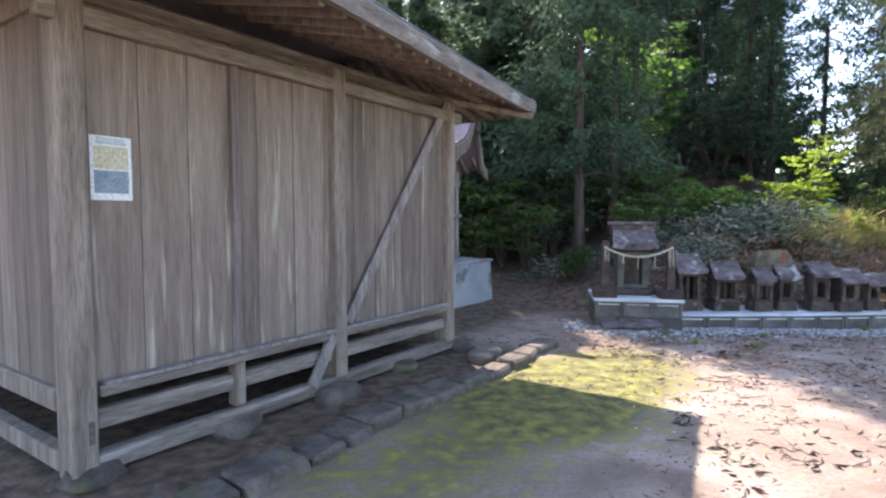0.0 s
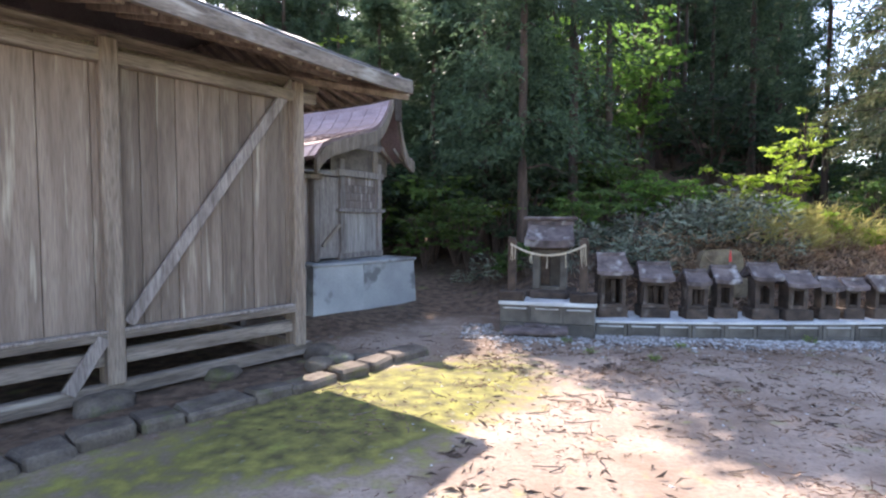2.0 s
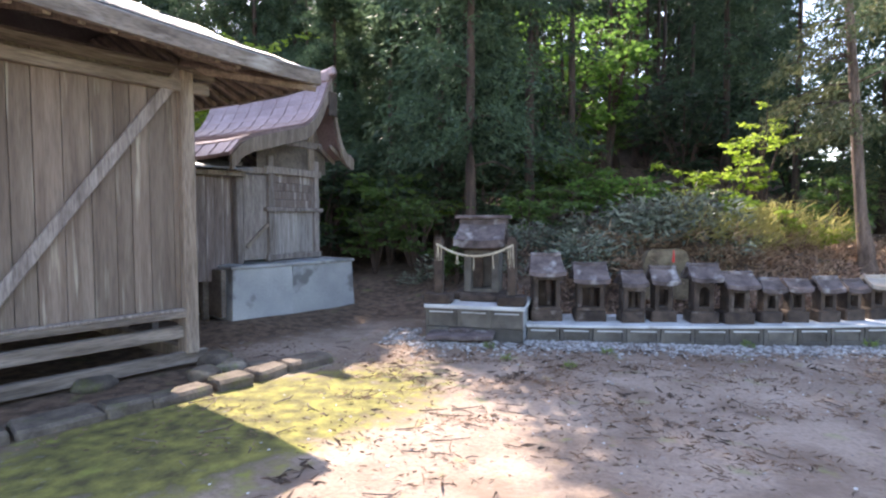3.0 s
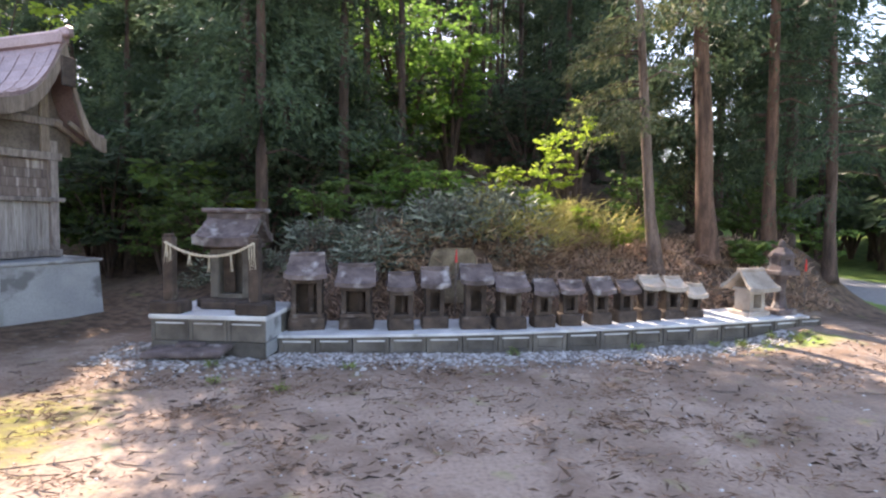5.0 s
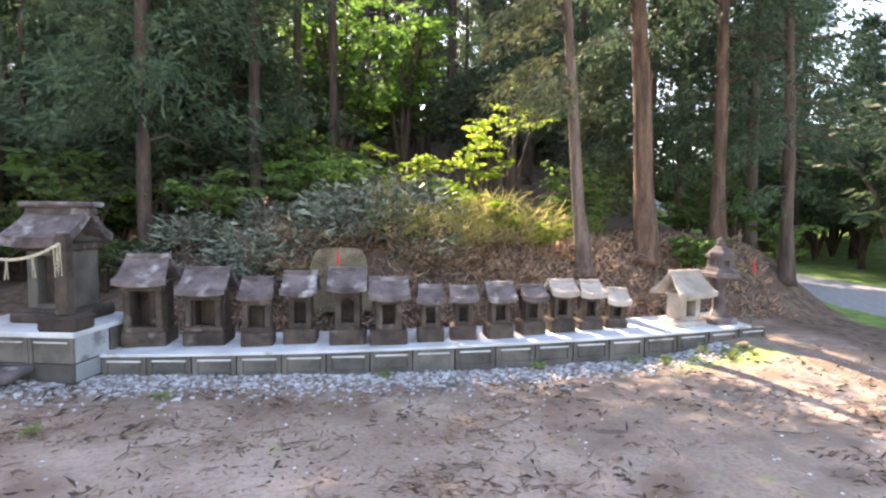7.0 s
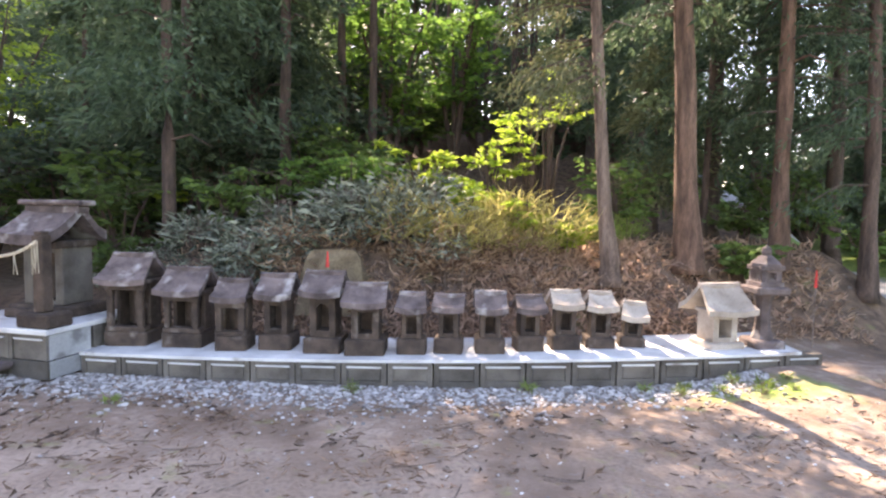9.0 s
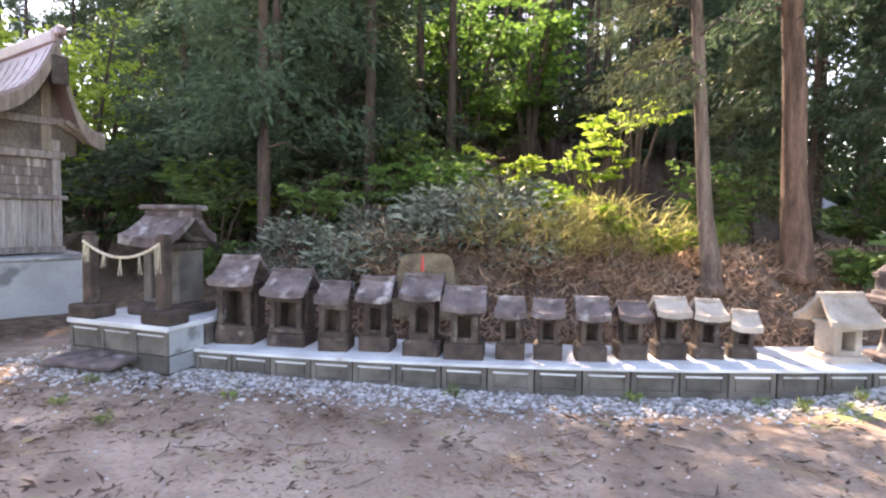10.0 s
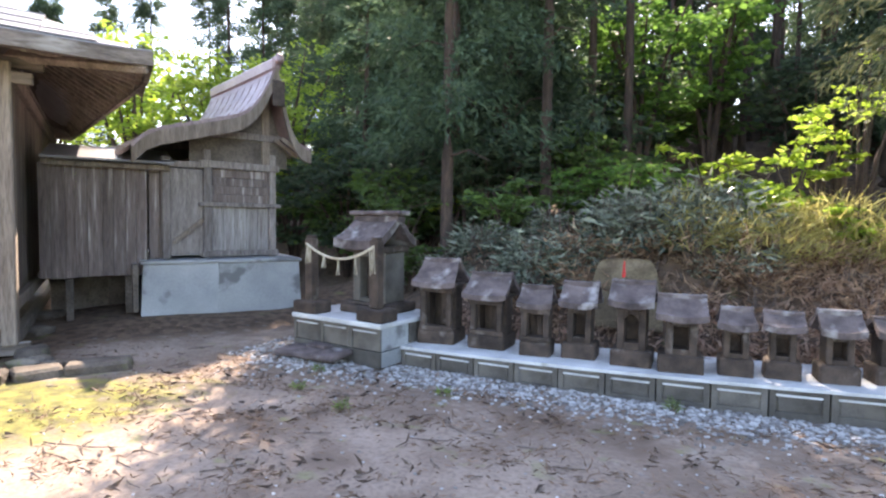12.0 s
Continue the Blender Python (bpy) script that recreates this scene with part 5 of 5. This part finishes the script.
    for x, y, h, r, n in ((6.2, 12.6, 1.3, 0.8, 900), (5.6, 12.8, 1.25, 0.8, 800), (6.75, 12.5, 0.95, 0.6, 500)):
        broadleaf("shrub", rng, x, y, h, r, n, 0.13, MID_LEAF, "fresh green broad-leaved shrub on the bank", 0.3, 7, "shrubs")
    broadleaf("broadleaf_tree", rng, 5.9, 18.6, 6.6, 2.0, 3000, 0.22, MID_LEAF, "green broad-leaved tree among the cedars", 1.8, 10, "broadleaf trees", 0.6)
    broadleaf("broadleaf_tree", rng, 7.6, 20.5, 6.0, 1.6, 1900, 0.22, MID_LEAF, "green broad-leaved tree among the cedars", 1.8, 8, "broadleaf trees", 0.6)
    for x, y, h, r, n in ((5.0, 12.6, 1.1, 0.8, 700), (12.4, 12.6, 0.9, 0.6, 600), (13.2, 13.0, 1.2, 0.7, 700), (14.2, 12.6, 0.9, 0.6, 500), (4.3, 12.4, 1.1, 0.7, 600), (2.0, 13.2, 1.9, 1.0, 1100), (0.9, 13.9, 1.7, 0.9, 900), (11.9, 11.5, 0.75, 0.4, 500), (2.9, 11.9, 0.8, 0.5, 500), (13.6, 13.0, 1.2, 0.8, 700), (10.6, 13.0, 1.5, 0.8, 800), (14.4, 15.2, 1.6, 1.0, 900)):
        broadleaf("shrub", rng, x, y, h, r, n, 0.13, SHRUB_LEAF, "green leafy shrub at the edge of the wood", 0.15, 7, "shrubs")
    bush = broadleaf("shrub", rng, 5.6, 15.0, 1.9, 1.3, 1150, 0.18, SHRUB_LEAF, "dark leafy undergrowth in the wood", 0.1, 8, "undergrowth")
    dark = broadleaf("shrub", rng, 3.4, 14.4, 2.4, 1.3, 1250, 0.18, CEDAR_LEAF, "dark evergreen undergrowth in the wood", 0.1, 8, "undergrowth")
    for i in range(170):
        x, y = rng.uniform(-9, 16), rng.uniform(14.0, 30)
        if i > 110:
            x, y = rng.uniform(21, 36), rng.uniform(6, 40)
        elif x > 13.6 + 0.25 * (y - 14) or (y < 18 and 7.7 < x + 0.31 * (y - 10) < 12.6):
            continue
        s = rng.uniform(0.8, 1.5) * (1.6 if i > 110 else 1)
        copy_thing(bush if i % 3 == 0 else dark, pose(x, y, ground_z(x, y) - 0.05, 0, 0, rng.uniform(0, 360))).scale = (s, s, s)
    sasa = clump("bamboo_grass", rng, 0.70, 0.45, 165, 0.2, 0.042, SASA_LEAF, "dusty grey-green bamboo grass on the bank", "bamboo grass", "bamboo grass", 0.05)
    straw = clump("dry_grass_tuft", rng, 0.6, 0.35, 230, 0.28, 0.016, STRAW_LEAF, "yellow dry grass tuft on the bank", "grass", "dry grass", 0.7)
    green = clump("grass_clump", rng, 0.6, 0.38, 420, 0.26, 0.02, GRASS_LEAF, "tall green grass clump on the bank", "grass", "tall grass", 0.7)
    for kind, spots in ((sasa, [(rng.uniform(4.1, 7.9), rng.uniform(10.95, 12.3)) for i in range(38)] + [(1.9, 12.6), (2.5, 12.3), (3.7, 11.6), (3.3, 11.9), (4.0, 11.2), (7.1, 11.35), (7.35, 11.1), (7.6, 11.6), (7.0, 11.6), (7.75, 11.15)]), (straw, [(rng.uniform(6.9, 9.4), rng.uniform(11.5, 12.3)) for i in range(14)] + [(7.2, 11.25), (7.6, 11.35), (8.0, 11.3), (8.35, 11.4), (8.7, 11.45), (9.05, 11.55), (7.4, 11.5), (8.2, 11.55)]), (green, [(rng.uniform(7.2, 10.6), rng.uniform(12.2, 13.1)) for i in range(20)])):
        for i, (x, y) in enumerate(spots):
            s = rng.uniform(0.5, 1.25) * (0.75 if kind is green else 1)
            if kind is sasa and 5.8 < x < 7.0 and y < 11.3:
                y += 0.5
            m = pose(x, y, ground_z(x, y) - 0.03, 0, 0, rng.uniform(0, 360))
            c = kind if i == 0 else copy_thing(kind, m)
            c.matrix_basis = m
            c.scale = (s, s, s)
    fern = clump("dead_fern", rng, 0.34, 0.34, 130, 0.22, 0.026, FERN_LEAF, "withered reddish-brown fern on the cleared bank", "fern", "dead ferns", 0.35)
    for i in range(46):
        x, y = rng.uniform(6.9, 10.9), rng.uniform(10.75, 12.0)
        if x > 9.0:
            x = 16.0 - x
        y = max(y, kerb_y(min(x, 11.8)) + 1.2)
        m = pose(x, y, ground_z(x, y) - 0.03, 0, 0, rng.uniform(0, 360))
        c = fern if i == 0 else copy_thing(fern, m)
        c.matrix_basis = m
        s = rng.uniform(0.5, 1.2)
        c.scale = (s, s, s)
    tuft = clump("grass_tuft", rng, 0.12, 0.09, 60, 0.12, 0.012, GRASS_LEAF, "small green weed tuft in the gravel", "grass", "weed tufts", 0.9)
    weeds = [(7.02, 8.98), (8.72, 9.2), (9.9, 9.3), (10.3, 9.35), (10.6, 9.25), (10.8, 9.4), (11.0, 9.2), (10.5, 9.1), (10.9, 9.0), (11.3, 9.35), (5.0, 8.4), (3.5, 8.5), (3.7, 7.9), (11.2, 9.05), (10.2, 9.15), (4.4, 7.6)]
    for i, (x, y) in enumerate(weeds):
        m = pose(x, y, ground_z(x, y) - 0.01, 0, 0, rng.uniform(0, 360))
        c = tuft if i == 0 else copy_thing(tuft, m)
        c.matrix_basis = m
        s = rng.uniform(0.35, 0.75)
        c.scale = (s, s, s)


build_plants()


# ---- what lies on the ground ----
def build_litter():
    rng = np.random.default_rng(9)
    # gravel band before the row and round the platform
    g, kinds = Geo(), []
    for k in range(6):
        q = Geo().rock(0, 0, 0, 1, 0.8, 0.55, k, 0.4, 1)
        kinds.append((np.array(q.v), q.f))
    n = 0
    while n < 5200:
        x = rng.uniform(2.0, 11.2)
        front = kerb_y(max(x, 4.1)) - (0.0 if x > 4.0 else 0.25)
        y = front - abs(rng.normal(0, 0.42 if x < 9 else 0.25)) - 0.01
        if x < 2.5:
            y = rng.uniform(8.6, 9.8)
        if 2.5 < x < 4.0 and y > 9.2 - 0.18 * (x - 2.58) - 0.01:
            continue
        if rng.uniform() > 1.25 - abs(y - front) * 0.75:
            continue
        s = rng.uniform(0.012, 0.03) * (1.5 if rng.uniform() < 0.2 else 1)
        v, f = kinds[n % 6]
        a = rng.uniform(0, 6.28)
        c, d = math.cos(a) * s, math.sin(a) * s
        z = ground_z(x, y)
        g.add([(x + p[0] * c - p[1] * d, y + p[0] * d + p[1] * c, z + p[2] * s + s * 0.15) for p in v], f)
        n += 1
    m = foliage("gravel_pieces", (0.15, 0.13, 0.115), (0.68, 0.66, 0.64), 0.0, 0.85)
    single("gravel", g, m, pose(0, 0, 0), "loose pale grey gravel before the kerb", "gravel", kind="stuff")
    # fallen leaves over the yard, thicker near the row
    at = []
    while len(at) < 5000:
        x, y = rng.uniform(-1, 13.5), rng.uniform(2.2, 9.4)
        b = HALL_BACK @ Vector((x, y, 0))
        if b.y > -0.15 and b.x < 0.3:
            continue
        if y > kerb_y(min(max(x, 2.5), 12)) - 0.02 and x > 2.4:
            continue
        if noise.noise((x * 0.8, y * 0.8, 3)) + rng.uniform(-0.25, 0.3) < 0.12:
            continue
        at.append((x, y, ground_z(x, y) + 0.006))
    at = np.array(at)
    way = rng.normal(size=at.shape) * np.array([1, 1, 0.12])
    single("fallen_leaves", leaves(at, way, 0.055, 0.014, rng, 0.2), DEAD_LEAF, pose(0, 0, 0), "brown fallen leaves and needles on the sand", "leaf litter", kind="stuff")
    twigs = Geo()
    for i in range(420):
        x, y = rng.uniform(0.5, 13), rng.uniform(3, 8.9)
        if noise.noise((x * 0.8, y * 0.8, 3)) + rng.uniform(-0.4, 0.5) < 0.0:
            continue
        a, l = rng.normal(0, 0.7), rng.uniform(0.06, 0.34)
        z = ground_z(x, y) + 0.008
        twigs.tube([(x, y, z), (x + math.cos(a) * l * 0.5, y + math.sin(a) * l * 0.5, z + 0.012), (x + math.cos(a + 0.3) * l, y + math.sin(a + 0.3) * l, z)], [0.005, 0.006, 0.003], 4)
    single("fallen_twigs", twigs, DEAD_TWIG, pose(0, 0, 0), "dry cedar twigs scattered on the sand", "twigs", kind="stuff")
    chips = Geo()
    for i in range(650):
        x, y = rng.uniform(1.5, 12.5), 8.9 - abs(rng.normal(0, 2.2))
        if y < 3 or (HALL_BACK @ Vector((x, y, 0))).y > -0.9:
            continue
        v, f = kinds[i % 6]
        s = rng.uniform(0.006, 0.018)
        chips.add([(x + p[0] * s, y + p[1] * s, ground_z(x, y) + p[2] * s + 0.002) for p in v], f)
    single("stone_chips", chips, m, pose(0, 0, 0), "pale stone chips scattered over the sand", "gravel", kind="stuff")
    # dead fronds gathered in small heaps
    heaps = [(3.35, 5.9), (3.15, 5.75), (4.7, 6.2), (2.35, 6.4), (5.4, 5.2), (6.9, 5.9), (4.3, 6.9), (8.0, 6.4), (6.1, 7.3), (9.2, 7.0), (5.0, 7.6), (4.05, 5.2)]
    while len(heaps) < 150:
        x, y = rng.uniform(2.2, 12.5), rng.uniform(4.2, 8.6)
        if noise.noise((x * 0.7, y * 0.7, 8)) + rng.uniform(-0.3, 0.3) > 0.0:
            heaps.append((x, y))
    for x, y in heaps:
        k = int(rng.integers(18, 60))
        p = rng.normal(size=(k, 3)) * np.array([0.17, 0.06, 0.012]) * (0.5 + k / 60) + np.array([0, 0, 0.015])
        p[:, 2] = np.abs(p[:, 2])
        w = rng.normal(size=(k, 3)) * np.array([1, 0.5, 0.25])
        single("dead_fronds", leaves(p, w, 0.09, 0.012, rng, 0.3), DEAD_LEAF, pose(x, y, ground_z(x, y), 0, 0, rng.uniform(-40, 40)), "small heap of dead brown cedar fronds", "leaf litter", kind="stuff")
    # clods, bark chips and large dead leaves
    at = []
    while len(at) < 1500:
        x, y = rng.uniform(2.0, 12.5), rng.uniform(3.2, 8.8)
        if (HALL_BACK @ Vector((x, y, 0))).y > -1.2 or noise.noise((x * 1.1, y * 1.6, 5)) + rng.uniform(-0.16, 0.16) < 0.14:
            continue
        at.append((x, y, ground_z(x, y) + 0.01))
    at = np.array(at)
    way = rng.normal(size=at.shape) * np.array([1, 0.7, 0.15])
    single("bark_litter", leaves(at, way, 0.12, 0.026, rng, 0.35), BARK_CHIP, pose(0, 0, 0), "dark damp bark and dead leaves on the sand", "leaf litter", kind="stuff")
    # cut brush and dead bracken over the bank
    at = []
    while len(at) < 8500:
        x, y = rng.uniform(3.8, 13.2), rng.uniform(10.1, 12.4)
        if x < 7.2 and rng.uniform() < 0.5:
            continue
        if x < 8.0 and y > 10.9 and rng.uniform() < 0.75:
            continue
        if y < kerb_y(min(x, 11.8)) + 0.98 or (x > 10.7 and rng.uniform() < 0.6):
            continue
        at.append((x, y, ground_z(x, y) + abs(rng.normal(0, 0.085 if x < 9.2 else 0.04))))
    at = np.array(at)
    way = rng.normal(size=at.shape) * np.array([1, 1, 0.8]) + np.array([0, -0.2, 0.45])
    single("cut_brush", leaves(at, way, 0.16, 0.035, rng, 0.4), foliage("dry_bracken", (0.27, 0.17, 0.115), (0.72, 0.52, 0.39), 0.65, 0.9), pose(0, 0, 0), "dry reddish-brown cut brush over the bank", "brush", kind="stuff")
    sticks = Geo()
    for i in range(420):
        x, y = rng.uniform(6.5, 12.8), rng.uniform(10.4, 12.0)
        if y < kerb_y(min(x, 11.8)) + 1.05:
            continue
        a, l = rng.uniform(0, 6.28), rng.uniform(0.2, 0.6)
        z = ground_z(x, y) + 0.02
        sticks.tube([(x, y, z), (x + math.cos(a) * l * 0.5, y + math.sin(a) * l * 0.4, z + rng.uniform(0.03, 0.16)), (x + math.cos(a) * l, y + math.sin(a) * l * 0.8, z + rng.uniform(0, 0.14))], [0.006, 0.006, 0.003], 4)
    single("dead_branches", sticks, DEAD_TWIG, pose(0, 0, 0), "tangled dead branches on the bank", "branches", kind="stuff")


build_litter()
